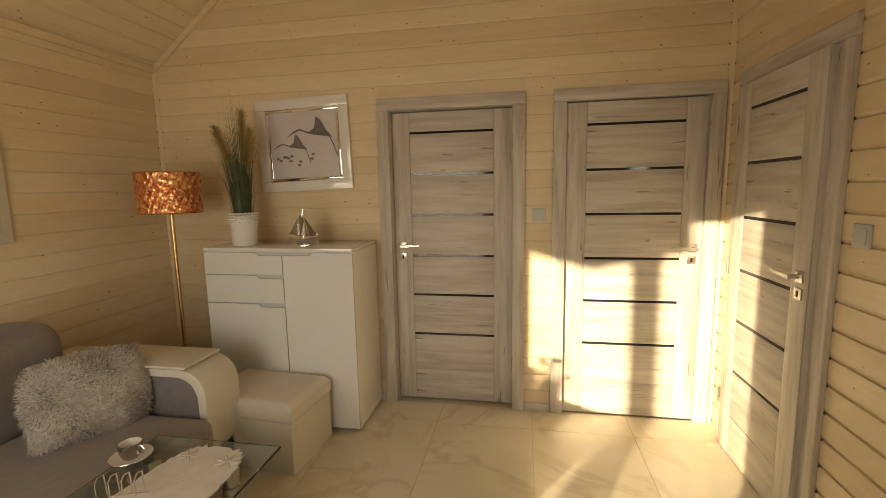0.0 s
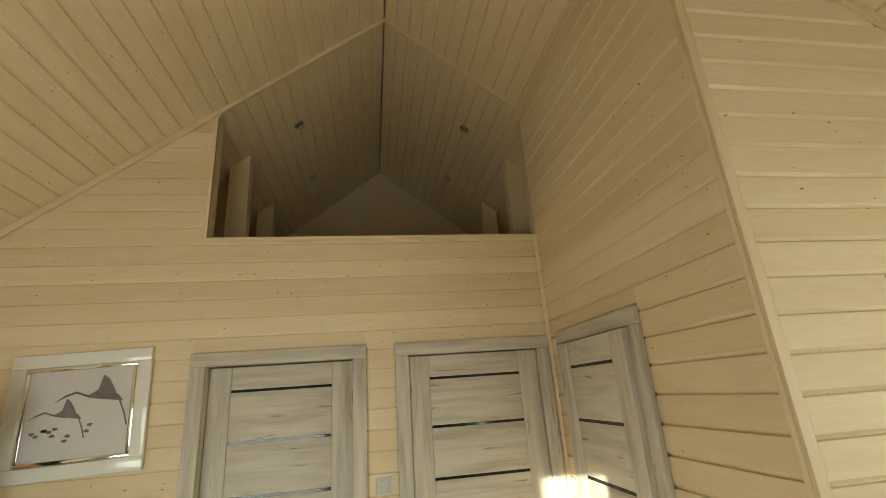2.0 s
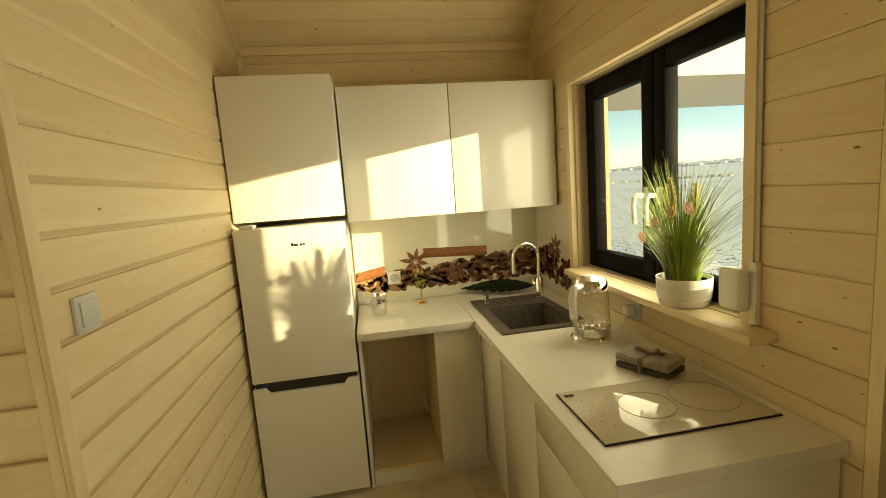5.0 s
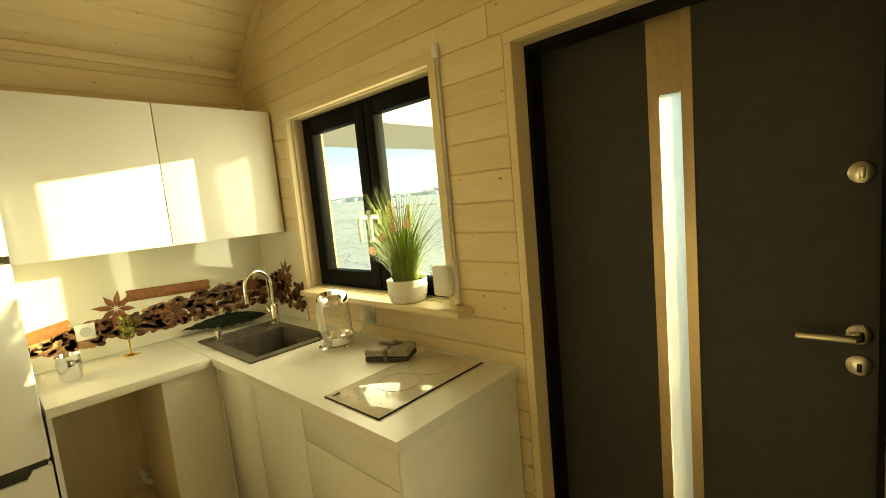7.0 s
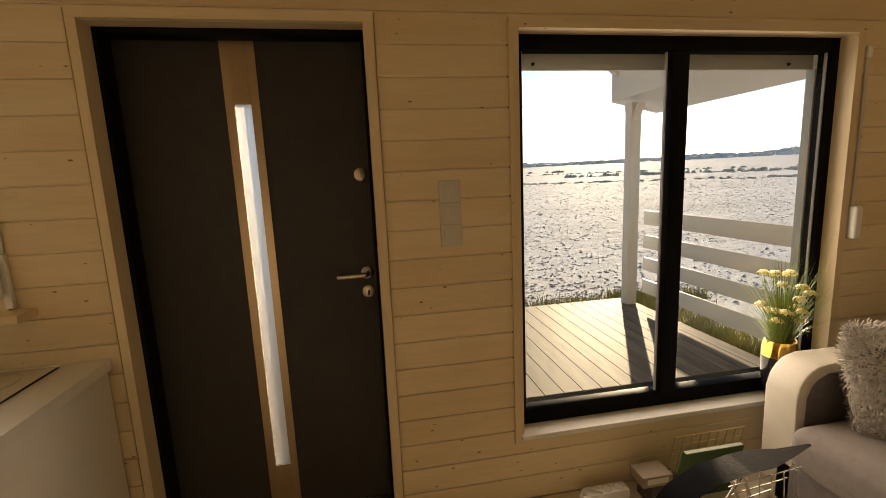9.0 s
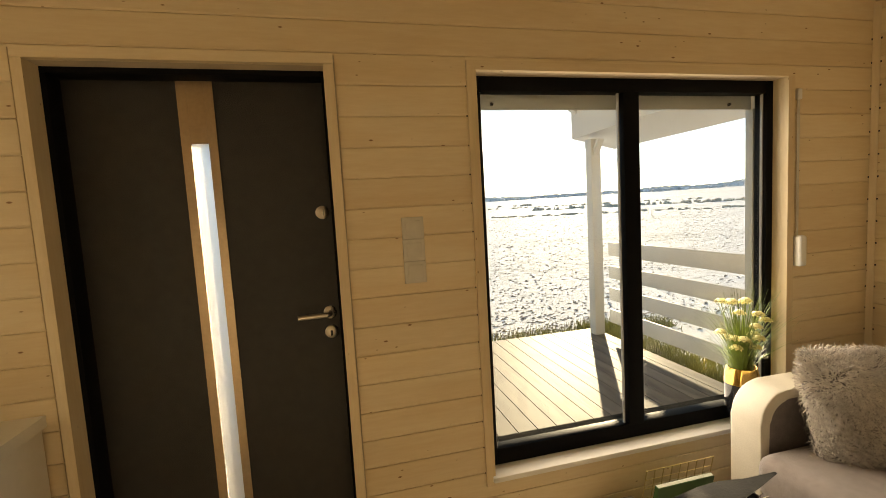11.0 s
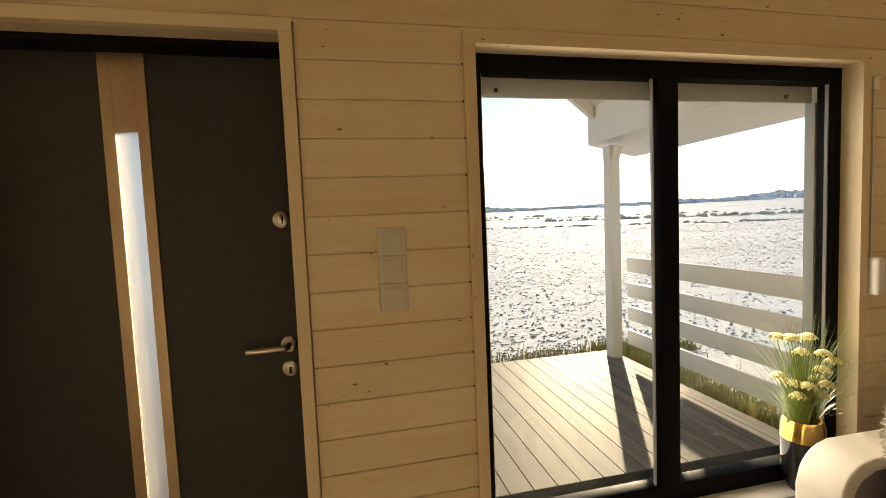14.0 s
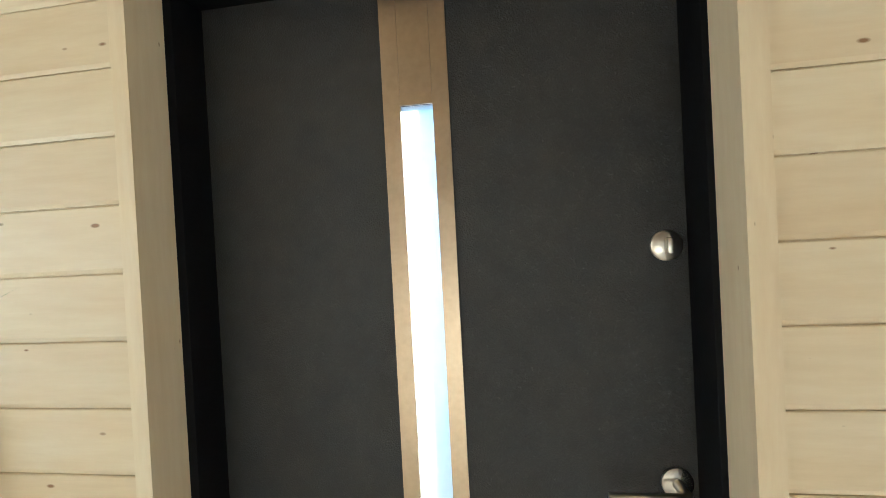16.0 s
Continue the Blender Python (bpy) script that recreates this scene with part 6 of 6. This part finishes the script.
def sink():
    s = thing("sink", "brown granite sink with drainer set in the worktop", "sink")
    x0, x1, y0, y1 = 3.225, 3.865, 0.205, 0.632
    bm = bmesh.new()
    for a in ((x0, y0, SX0 + 0.02, y1), (SX1 - 0.02, y0, x1, y1), (SX0 + 0.02, y0, SX1 - 0.02, SY0 + 0.02), (SX0 + 0.02, SY1 - 0.02, SX1 - 0.02, y1)):
        box(bm, a[0], a[1], CZ + 0.0005, a[2], a[3], CZ + 0.009)
    bmesh.ops.remove_doubles(bm, verts=bm.verts[:], dist=0.0005)
    part("rim", bm, GRANITE, s, smooth=False)
    bm = bmesh.new()
    a0, a1, b0, b1, zb, t = SX0 + 0.014, SX1 - 0.014, SY0 + 0.014, SY1 - 0.014, 0.66, 0.008
    for q in ((a0, b0, zb, a1, b1, zb + t), (a0, b0, zb, a0 + t, b1, CZ), (a1 - t, b0, zb, a1, b1, CZ), (a0, b0, zb, a1, b0 + t, CZ), (a0, b1 - t, zb, a1, b1, CZ)):
        box(bm, *q)
    part("bowl", bm, GRANITE, s, smooth=False)
    part("drain", lathe(bmesh.new(), [(0, 0), (0.035, 0), (0.04, 0.004), (0.045, 0.002), (0.045, 0)], 28, (3.46, 0.42, zb + t + 0.0005)), CHROME, s)
    bm = bmesh.new()
    lathe(bm, [(0, 0), (0.012, 0), (0.014, 0.003), (0.014, 0.006), (0, 0.006)], 20)
    bmesh.ops.transform(bm, matrix=pose(3.52, SY0 + 0.0225, 0.79, -90), verts=bm.verts[:])
    part("overflow", bm, CHROME, s)
    for k in range(5):
        part("drainer_rib", B(3.70 + k * 0.026, 0.29, CZ + 0.0095, 3.708 + k * 0.026, 0.58, CZ + 0.012, r=0.001), GRANITE, s)
    part("waste_knob", lathe(bmesh.new(), [(0, 0), (0.02, 0), (0.02, 0.006), (0.012, 0.01), (0.012, 0.035), (0.016, 0.038), (0.016, 0.05), (0, 0.052)], 20, (3.76, 0.56, CZ + 0.0095)), CHROME, s)
    t = thing("faucet", "chrome swan-neck faucet behind the sink", "faucet", pose(3.77, 0.235, CZ + 0.0095))
    part("base", lathe(bmesh.new(), [(0, 0), (0.027, 0), (0.027, 0.006), (0.022, 0.01), (0.022, 0.11), (0.014, 0.12), (0, 0.12)], 28), CHROME, t)
    pts = [(0, 0, 0.11), (0, 0, 0.24)] + [(-0.0 - 0.0, 0.0 + 0.075 - 0.075 * math.cos(a), 0.24 + 0.085 * math.sin(a)) for a in [k * math.pi / 12 for k in range(1, 13)]] + [(0, 0.15, 0.17)]
    part("spout", tube(bmesh.new(), pts, 0.011, 14), CHROME, t)
    part("nozzle", tube(bmesh.new(), [(0, 0.15, 0.20), (0, 0.15, 0.155)], 0.014, 14), CHROME, t)
    part("lever_arm", tube(bmesh.new(), [(0.02, 0, 0.07), (0.045, 0.01, 0.075), (0.06, 0.02, 0.10)], 0.007, 8), CHROME, t)


sink()


def hob():
    h = thing("hob", "cream glass two-ring electric hob in the worktop", "hob")
    x0, x1, y0, y1 = 2.33, 2.62, 0.13, 0.642
    creamy = plain("cream_glass", (0.66, 0.61, 0.52), 0.05, coat=0.5, grain=0.01)
    part("edge", B(x0 - 0.003, y0 - 0.003, CZ + 0.0004, x1 + 0.003, y1 + 0.003, CZ + 0.0036), BLACK_GLASS, h)
    part("glass_plate", B(x0, y0, CZ + 0.0042, x1, y1, CZ + 0.0075, r=0.001), creamy, h)
    ring = plain("grey_marking", (0.30, 0.27, 0.23), 0.4)
    for yc, r in ((0.245, 0.095), (0.43, 0.078)):
        part("ring_mark", tube(bmesh.new(), [(2.475 + r * math.cos(k * math.pi / 30), yc + r * math.sin(k * math.pi / 30), CZ + 0.0077) for k in range(61)], 0.0012, 4), ring, h)
    for k in range(6):
        part("touch_mark", lathe(bmesh.new(), [(0.004, 0), (0.003, 0.0006), (0, 0.0006)], 10, (2.40 + k * 0.03, 0.575 + (0.02 if k % 2 else 0), CZ + 0.0076)), ring, h)
    part("maker_bar", B(2.585, 0.60, CZ + 0.0076, 2.60, 0.63, CZ + 0.0082), BLACK_GLASS, h)


hob()


def backsplash():
    b = thing("backsplash", "cream glass backsplash printed with coffee beans and star anise", "backsplash", kind="structure")
    panel = plain("cream_back_painted_glass", (0.72, 0.69, 0.58), 0.06, coat=0.6, grain=0.01)
    xe, ys = EAST - 0.003, SOUTH + 0.003
    p1 = part("panel", B(xe - 0.006, SOUTH + 0.011, CZ + 0.001, xe, 1.29, 1.386), panel, b)
    p2 = part("panel", B(3.64, ys, CZ + 0.001, xe - 0.0065, ys + 0.006, 1.386), panel, b)
    r = random.Random(21)
    mats = [plain("bean_" + n, c, 0.25, grain=0.25, scale=60) for n, c in (("dark", (0.095, 0.042, 0.024)), ("brown", (0.20, 0.088, 0.048)), ("tan", (0.40, 0.22, 0.12)))]
    bark = plain("cinnamon_bark", (0.30, 0.11, 0.04), 0.6, grain=0.3, scale=50)
    anise = plain("star_anise", (0.22, 0.075, 0.035), 0.5, grain=0.3, scale=60)

    def put(bm, u, v, face, d):
        # u runs along the wall from the refrigerator's side round the corner
        if face == 0:
            return bm.verts.new((xe - 0.0062 - d, u, v))
        return bm.verts.new((u, ys + 0.0062 + d, v))

    def bean(bm, u, v, a, s, face):
        n = 10
        c, q = math.cos(a), math.sin(a)
        ring = []
        for k in range(n):
            t = 2 * math.pi * k / n
            p, w = s * math.cos(t), s * 0.66 * math.sin(t)
            ring.append(put(bm, u + p * c - w * q, v + p * q + w * c, face, 0.0002))
        inner = []
        for k in range(n):
            t = 2 * math.pi * k / n
            p, w = s * 0.6 * math.cos(t), s * 0.4 * math.sin(t)
            inner.append(put(bm, u + p * c - w * q, v + p * q + w * c, face, 0.0016))
        for k in range(n):
            bm.faces.new((ring[k], ring[(k + 1) % n], inner[(k + 1) % n], inner[k]))
        bm.faces.new(inner)
    bms = [bmesh.new() for _ in range(6)]
    for face, u0, u1, n in ((0, 0.11, 1.285, 430), (1, 3.66, 4.10, 190)):
        for k in range(n):
            u = r.uniform(u0, u1)
            f = (u - u0) / (u1 - u0)
            top = (1.065 + 0.03 * math.sin(u * 5)) - (0.03 if face == 0 and u > 1.1 else 0)
            if face == 1:
                top = 1.13 - 0.10 * abs(f - 0.6)
            lo = 0.925 if face == 0 else 0.90 + 0.05 * f
            v = lo + (top - lo) * r.random()
            big = face == 0 and u > 0.98
            c = (2 if big and r.random() < 0.6 else r.choice((0, 0, 1, 1, 2)))
            bean(bms[face * 3 + c], u, v, r.uniform(-0.7, 0.7), r.uniform(0.020, 0.030), face)
    for k, bm in enumerate(bms):
        part("bean_print", bm, mats[k % 3], p1 if k < 3 else p2)

    def star(u, v, s, face, par):
        bm = bmesh.new()
        for k in range(8):
            a = k * math.pi / 4 + 0.2
            c, q = math.cos(a), math.sin(a)
            far = 1.0 - 0.18 * ((k * 5) % 3) / 2
            pts = [(0.08, 0.0, 0.003), (0.32, 0.13, 0.002), (0.62 * far, 0.12, 0.002), (far, 0.0, 0.002), (0.62 * far, -0.12, 0.002), (0.32, -0.13, 0.002), (0.5 * far, 0.0, 0.007)]
            vs = [put(bm, u + s * (p * c - w * q), v + s * (p * q + w * c), face, d + 0.0006 * (k % 2)) for p, w, d in pts]
            for j in range(6):
                bm.faces.new((vs[j], vs[(j + 1) % 6], vs[6]))
        part("anise_print", bm, anise, par)
    star(0.915, 1.085, 0.105, 0, p1)
    star(0.66, 1.00, 0.095, 0, p1)
    star(0.20, 1.07, 0.07, 0, p1)
    star(3.84, 1.13, 0.105, 1, p2)
    star(4.02, 1.03, 0.06, 1, p2)
    for u0, u1, v, fall in ((0.45, 0.86, 1.118, 0.018), (1.11, 1.28, 1.05, -0.03)):
        bm = bmesh.new()
        rows = []
        for k in range(9):
            w, d = -0.030 * math.cos(k * math.pi / 8), 0.002 + 0.009 * math.sin(k * math.pi / 8) * (0.65 if k == 5 else 1)
            rows.append([put(bm, u0 + (u1 - u0) * j / 4 + 0.004 * math.sin(k * 2.1), v + w + fall * j / 4, 0, d) for j in range(5)])
        for a, b2 in zip(rows, rows[1:]):
            for j in range(4):
                bm.faces.new((a[j], a[j + 1], b2[j + 1], b2[j]))
        part("cinnamon_print", bm, bark, p1)


backsplash()

s = thing("wall_socket", "white wall socket on the backsplash", "socket", pose(EAST - 0.010, 1.055, 1.0, 0, 0, -90))
part("frame", B(-0.04, -0.012, -0.04, 0.04, 0, 0.04, r=0.004), WHITE_PLASTIC, s)
part("outlet", lathe(bmesh.new(), [(0, 0), (0.02, 0), (0.022, 0.003), (0.024, 0.003), (0.024, 0)], 20), SILVER_PLASTIC, s).matrix_basis = pose(0, -0.0125, 0, 90)
s = thing("wall_socket", "silver-grey wall socket with the kettle's plug", "socket", pose(3.05, SOUTH, 0.955, 0, 0, 180))
part("frame", B(-0.0425, -0.010, -0.0425, 0.0425, 0, 0.0425, r=0.004), SILVER_PLASTIC, s)
part("plug", B(-0.022, -0.055, -0.022, 0.022, -0.0105, 0.022, r=0.010), WHITE_PLASTIC, s)
part("cord", tube(bmesh.new(), [(0, -0.045, -0.012), (-0.004, -0.055, -0.05), (-0.02, -0.06, -0.088), (-0.05, -0.09, -0.100), (-0.07, -0.14, -0.100)], 0.0035, 8), WHITE_PLASTIC, s)


def kettle():
    k = thing("kettle", "glass kettle with white handle and steel bands", "kettle", pose(3.06, 0.29, CZ, 0, 0, 105))
    part("base", lathe(bmesh.new(), [(0, 0), (0.085, 0), (0.085, 0.012), (0.078, 0.02), (0, 0.02)], 40), CHROME, k)
    part("foot_band", lathe(bmesh.new(), [(0.074, 0.021), (0.08, 0.03), (0.079, 0.06), (0.0775, 0.06), (0.07, 0.03), (0, 0.03)], 40), CHROME, k)
    part("glass_body", lathe(bmesh.new(), [(0.079, 0.0605), (0.072, 0.21), (0.0695, 0.21), (0.0765, 0.0605)], 40), CLEAR, k, "clear glass body")
    part("top_band", lathe(bmesh.new(), [(0.0725, 0.2105), (0.070, 0.245), (0.06, 0.258), (0.0, 0.262)], 40), CHROME, k)
    part("lid_knob", lathe(bmesh.new(), [(0.02, 0.260), (0.022, 0.272), (0, 0.276)], 20), WHITE_PLASTIC, k)
    part("handle", tube(bmesh.new(), [(0.068, 0.02, 0.235), (0.11, 0.03, 0.235), (0.125, 0.034, 0.20), (0.12, 0.034, 0.12), (0.10, 0.028, 0.05), (0.078, 0.02, 0.035)], 0.016, 12), WHITE_PLASTIC, k, "white plastic handle")


kettle()


def folded_cloth():
    c = thing("folded_towels", "two folded checked kitchen towels tied with a ribbon", "towels", pose(2.71, 0.26, CZ, 0, 0, 28))
    for z0, z1, col, nm in ((0.0, 0.022, (0.10, 0.09, 0.085), "dark"), (0.023, 0.052, (0.42, 0.38, 0.32), "grey")):
        cm = plain("towel_" + nm, col, 0.95, grain=0.3, scale=140, bumpy=0.6)
        t = part("towel", box(bmesh.new(), -0.095, -0.06, z0, 0.095, 0.06, z1, r=0.009, seg=3), cm, c)
        for q in range(2):
            part("fold", box(bmesh.new(), -0.096, -0.058, z0 + 0.004 + q * 0.010, 0.090, 0.062, z0 + 0.010 + q * 0.010, r=0.003), cm, t)
    rib = plain("taupe_ribbon", (0.20, 0.17, 0.14), 0.8)
    part("ribbon", box(bmesh.new(), -0.008, -0.066, 0.001, 0.008, 0.067, 0.0545, r=0.002), rib, c)
    part("bow", tube(bmesh.new(), [(0, 0, 0.056), (0.03, 0.02, 0.075), (0.05, 0.0, 0.062), (0, 0, 0.058), (-0.035, 0.02, 0.075), (-0.05, -0.005, 0.062), (0, 0, 0.056)], 0.005, 6), rib, c)


folded_cloth()

g = thing("wine_glass", "amber-stemmed green wine glass on the worktop", "wine glass", pose(4.00, 0.905, CZ))
part("foot", lathe(bmesh.new(), [(0, 0), (0.036, 0), (0.035, 0.003), (0.006, 0.008), (0.004, 0.012), (0.004, 0.09), (0, 0.09)], 28), plain("amber_gold", (0.75, 0.45, 0.08), 0.12, 0.8), g)
part("cup", lathe(bmesh.new(), [(0, 0.09), (0.02, 0.095), (0.037, 0.13), (0.036, 0.18), (0.031, 0.205), (0.0298, 0.205), (0.0345, 0.18), (0.0355, 0.13), (0.019, 0.098), (0, 0.093)], 32), glass("green_glass", (0.80, 0.86, 0.42)), g, "green glass cup")
c = thing("sugar_pot", "small polished steel milk can on the worktop", "pot", pose(3.83, 1.165, CZ))
part("body", lathe(bmesh.new(), [(0, 0), (0.036, 0), (0.04, 0.006), (0.046, 0.085), (0.042, 0.10), (0.048, 0.115), (0.044, 0.115), (0.039, 0.10), (0.0, 0.09)], 32), CHROME, c)
part("handle", tube(bmesh.new(), [(0.045, 0, 0.095), (0.068, 0, 0.09), (0.07, 0, 0.06), (0.044, 0, 0.045)], 0.004, 8), CHROME, c)


def big_leaf():
    """A dark ribbed leaf-shaped dish."""
    bm = bmesh.new()
    n, m = 18, 6
    rows = []
    for i in range(n + 1):
        t = i / n
        w = 0.078 * math.sin(math.pi * t ** 0.8) * (1 + 0.08 * math.sin(t * 60)) + 0.0008
        row = []
        for j in range(m + 1):
            s = j / m * 2 - 1
            row.append(bm.verts.new((-0.23 + 0.46 * t, s * w, 0.010 + 0.022 * s * s * math.sin(math.pi * t) + 0.003 * math.sin(t * 55) * abs(s) + 0.01 * (2 * t - 1) ** 2)))
        rows.append(row)
    for a, b in zip(rows, rows[1:]):
        for j in range(m):
            bm.faces.new((a[j], a[j + 1], b[j + 1], b[j]))
    bmesh.ops.solidify(bm, geom=bm.faces[:], thickness=0.004)
    ob = part("leaf_dish", bm, plain("dark_green_glaze", (0.03, 0.05, 0.03), 0.18, grain=0.3))
    ob.matrix_world = pose(4.015, 0.42, CZ + 0.022, -17, 0, 74)
    tagged(ob, "dark green leaf-shaped glazed dish by the sink", "dish")


big_leaf()

part("window_sill", B(2.385, 0.044, 1.030, 3.55, 0.18, 1.058, r=0.004), PINE, kwin, "pale pine sill board")


CREAM_PLUME = plain("cream_plume", (0.72, 0.66, 0.42), 0.9)


def flower_pot():
    r = random.Random(7)
    f = thing("flower_pot", "artificial grass with peach flowers in a white bowl", "plant", pose(2.735, 0.105, 1.0585))
    part("pot", lathe(bmesh.new(), [(0, 0), (0.072, 0), (0.08, 0.008), (0.088, 0.045), (0.090, 0.10), (0.085, 0.10), (0.08, 0.02), (0, 0.015)], 44), CERAMIC, f)
    for z in (0.03, 0.05, 0.07):
        part("pot_rib", tube(bmesh.new(), [((0.083 + z * 0.07) * math.cos(k * math.pi / 24), (0.083 + z * 0.07) * math.sin(k * math.pi / 24), z) for k in range(49)], 0.0022, 5), CERAMIC, f)
    part("soil", lathe(bmesh.new(), [(0.083, 0.075), (0, 0.08)], 20), NAIL, f)
    bm = bmesh.new()
    blades(bm, r, 620, 0, 0.01, 0.07, 0.070, 0.22, 0.50, 0.34, 0.0028, 0.5)
    tagged(part("foliage", bm, LEAF_VASE, f, smooth=False), kind="stuff")
    for b, t in (((0.05, 0, 0.28), (0.085, 0.0, 0.42)), ((0.02, 0.02, 0.30), (0.03, 0.03, 0.44)), ((-0.05, 0, 0.28), (-0.06, 0, 0.42))):
        bm = bmesh.new()
        plume(bm, r, b, t, 0.022)
        part("plume", bm, CREAM_PLUME, f, "cream seed head", smooth=False)
    for x, y, z in ((0.05, 0.06, 0.29), (-0.04, 0.07, 0.335), (-0.10, 0.05, 0.345), (0.145, 0.05, 0.23)):
        st = part("flower", tube(bmesh.new(), [(0, 0.01, 0.07), (x * 0.5, y * 0.6, z * 0.65), (x, y, z)], 0.0016, 5), LEAF, f, "peach flower on a stem")
        bm = bmesh.new()
        for q in range(10):
            b = q * 0.6283
            c, s = math.cos(b), math.sin(b)
            vs = [bm.verts.new((x, y, z)), bm.verts.new((x + 0.020 * c - 0.007 * s, y + 0.012 + 0.004 * s, z + 0.020 * s + 0.007 * c)), bm.verts.new((x + 0.024 * c, y + 0.008, z + 0.024 * s)), bm.verts.new((x + 0.020 * c + 0.007 * s, y + 0.012 + 0.004 * c, z + 0.020 * s - 0.007 * c))]
            bm.faces.new(vs)
        bmesh.ops.solidify(bm, geom=bm.faces[:], thickness=0.0008)
        part("petals", bm, PEACH, st)


flower_pot()
k = thing("shutter_strap_box", "white swivelling strap box beside the kitchen window", "strap box", pose(2.452, SOUTH, 1.165))
part("bracket", B(-0.012, 0.0, -0.10, 0.012, 0.02, 0.085, r=0.004), WHITE_PLASTIC, k)
part("case", B(0.0, 0.022, -0.062, 0.085, 0.062, 0.065, r=0.014, seg=3), WHITE_PLASTIC, k)
part("strap", B(-0.008, 0.006, 0.086, 0.008, 0.008, 0.86), plain("grey_strap_kitchen", (0.62, 0.60, 0.55), 0.8), k)
part("guide", B(-0.014, 0.0, 0.86, 0.014, 0.02, 0.91, r=0.006), WHITE_PLASTIC, k)

# ---- pieces of walls and floor ----
R_LIM = lambda z: gable(z)
clad(wall_south, SOUTH, "n", (WEST, EAST), (0, RIDGE_Z), [(ED[0] - 0.034, ED[1] + 0.034, -1, ED[3] + 0.034), (BW[0] - 0.03, BW[1] + 0.03, BW[2] - 0.012, BW[3] + 0.035), (KW[0] - 0.03, KW[1] + 0.03, KW[2] - 0.03, KW[3] + 0.035), (2.212, 2.2145, 2.03, 2.38)], gable, 0.002, deep=False)
clad(wall_north, NORTH, "s", (WEST, RIGHT), (0, RIDGE_Z), [(D1[0] - 0.072, D1[1] + 0.072, -1, 2.078), (D2[0] - 0.072, D2[1] + 0.072, -1, 2.078), (0.21, RIGHT + 1, LOFT_Z, 9)], gable, 0.026, deep=False)
clad(wall_west, WEST, "e", (SOUTH, NORTH), (0, EAVE_Z), (), None, 0.05, deep=False)
clad(wall_east, EAST, "w", (SOUTH, PART), (0, EAVE_Z), (), None, 0.05, deep=False)
clad(wall_right, RIGHT, "w", (PART, NORTH), (0, roof_z(RIGHT)), [(D3[0] - 0.072, D3[1] + 0.072, -1, 2.078)], None, 0.026)
clad(wall_partition, PART, "s", (RIGHT, EAST), (0, roof_z(RIGHT)), (), gable, 0.0155)
tile_meshes = {}
for i in range(10):
    for j in range(4):
        x0, y0 = WEST + 0.26 - 0.6 + i * 0.6, -0.42 + j * 1.2
        a0, a1, b0, b1 = max(x0, WEST - 0.0) + 0.001, min(x0 + 0.6, EAST) - 0.001, max(y0, SOUTH) + 0.001, min(y0 + 1.2, NORTH) - 0.001
        if a1 - a0 < 0.02 or b1 - b0 < 0.02:
            continue
        key = (round(a1 - a0, 3), round(b1 - b0, 3))
        if key not in tile_meshes:
            tile_meshes[key] = mesh_of("tile", B(0, 0, -0.008, key[0], key[1], 0.0, r=0.001, seg=1), MARBLE)
        t = new("tile", tile_meshes[key])
        t.parent, t.matrix_basis = floor, pose(a0, b0, 0)
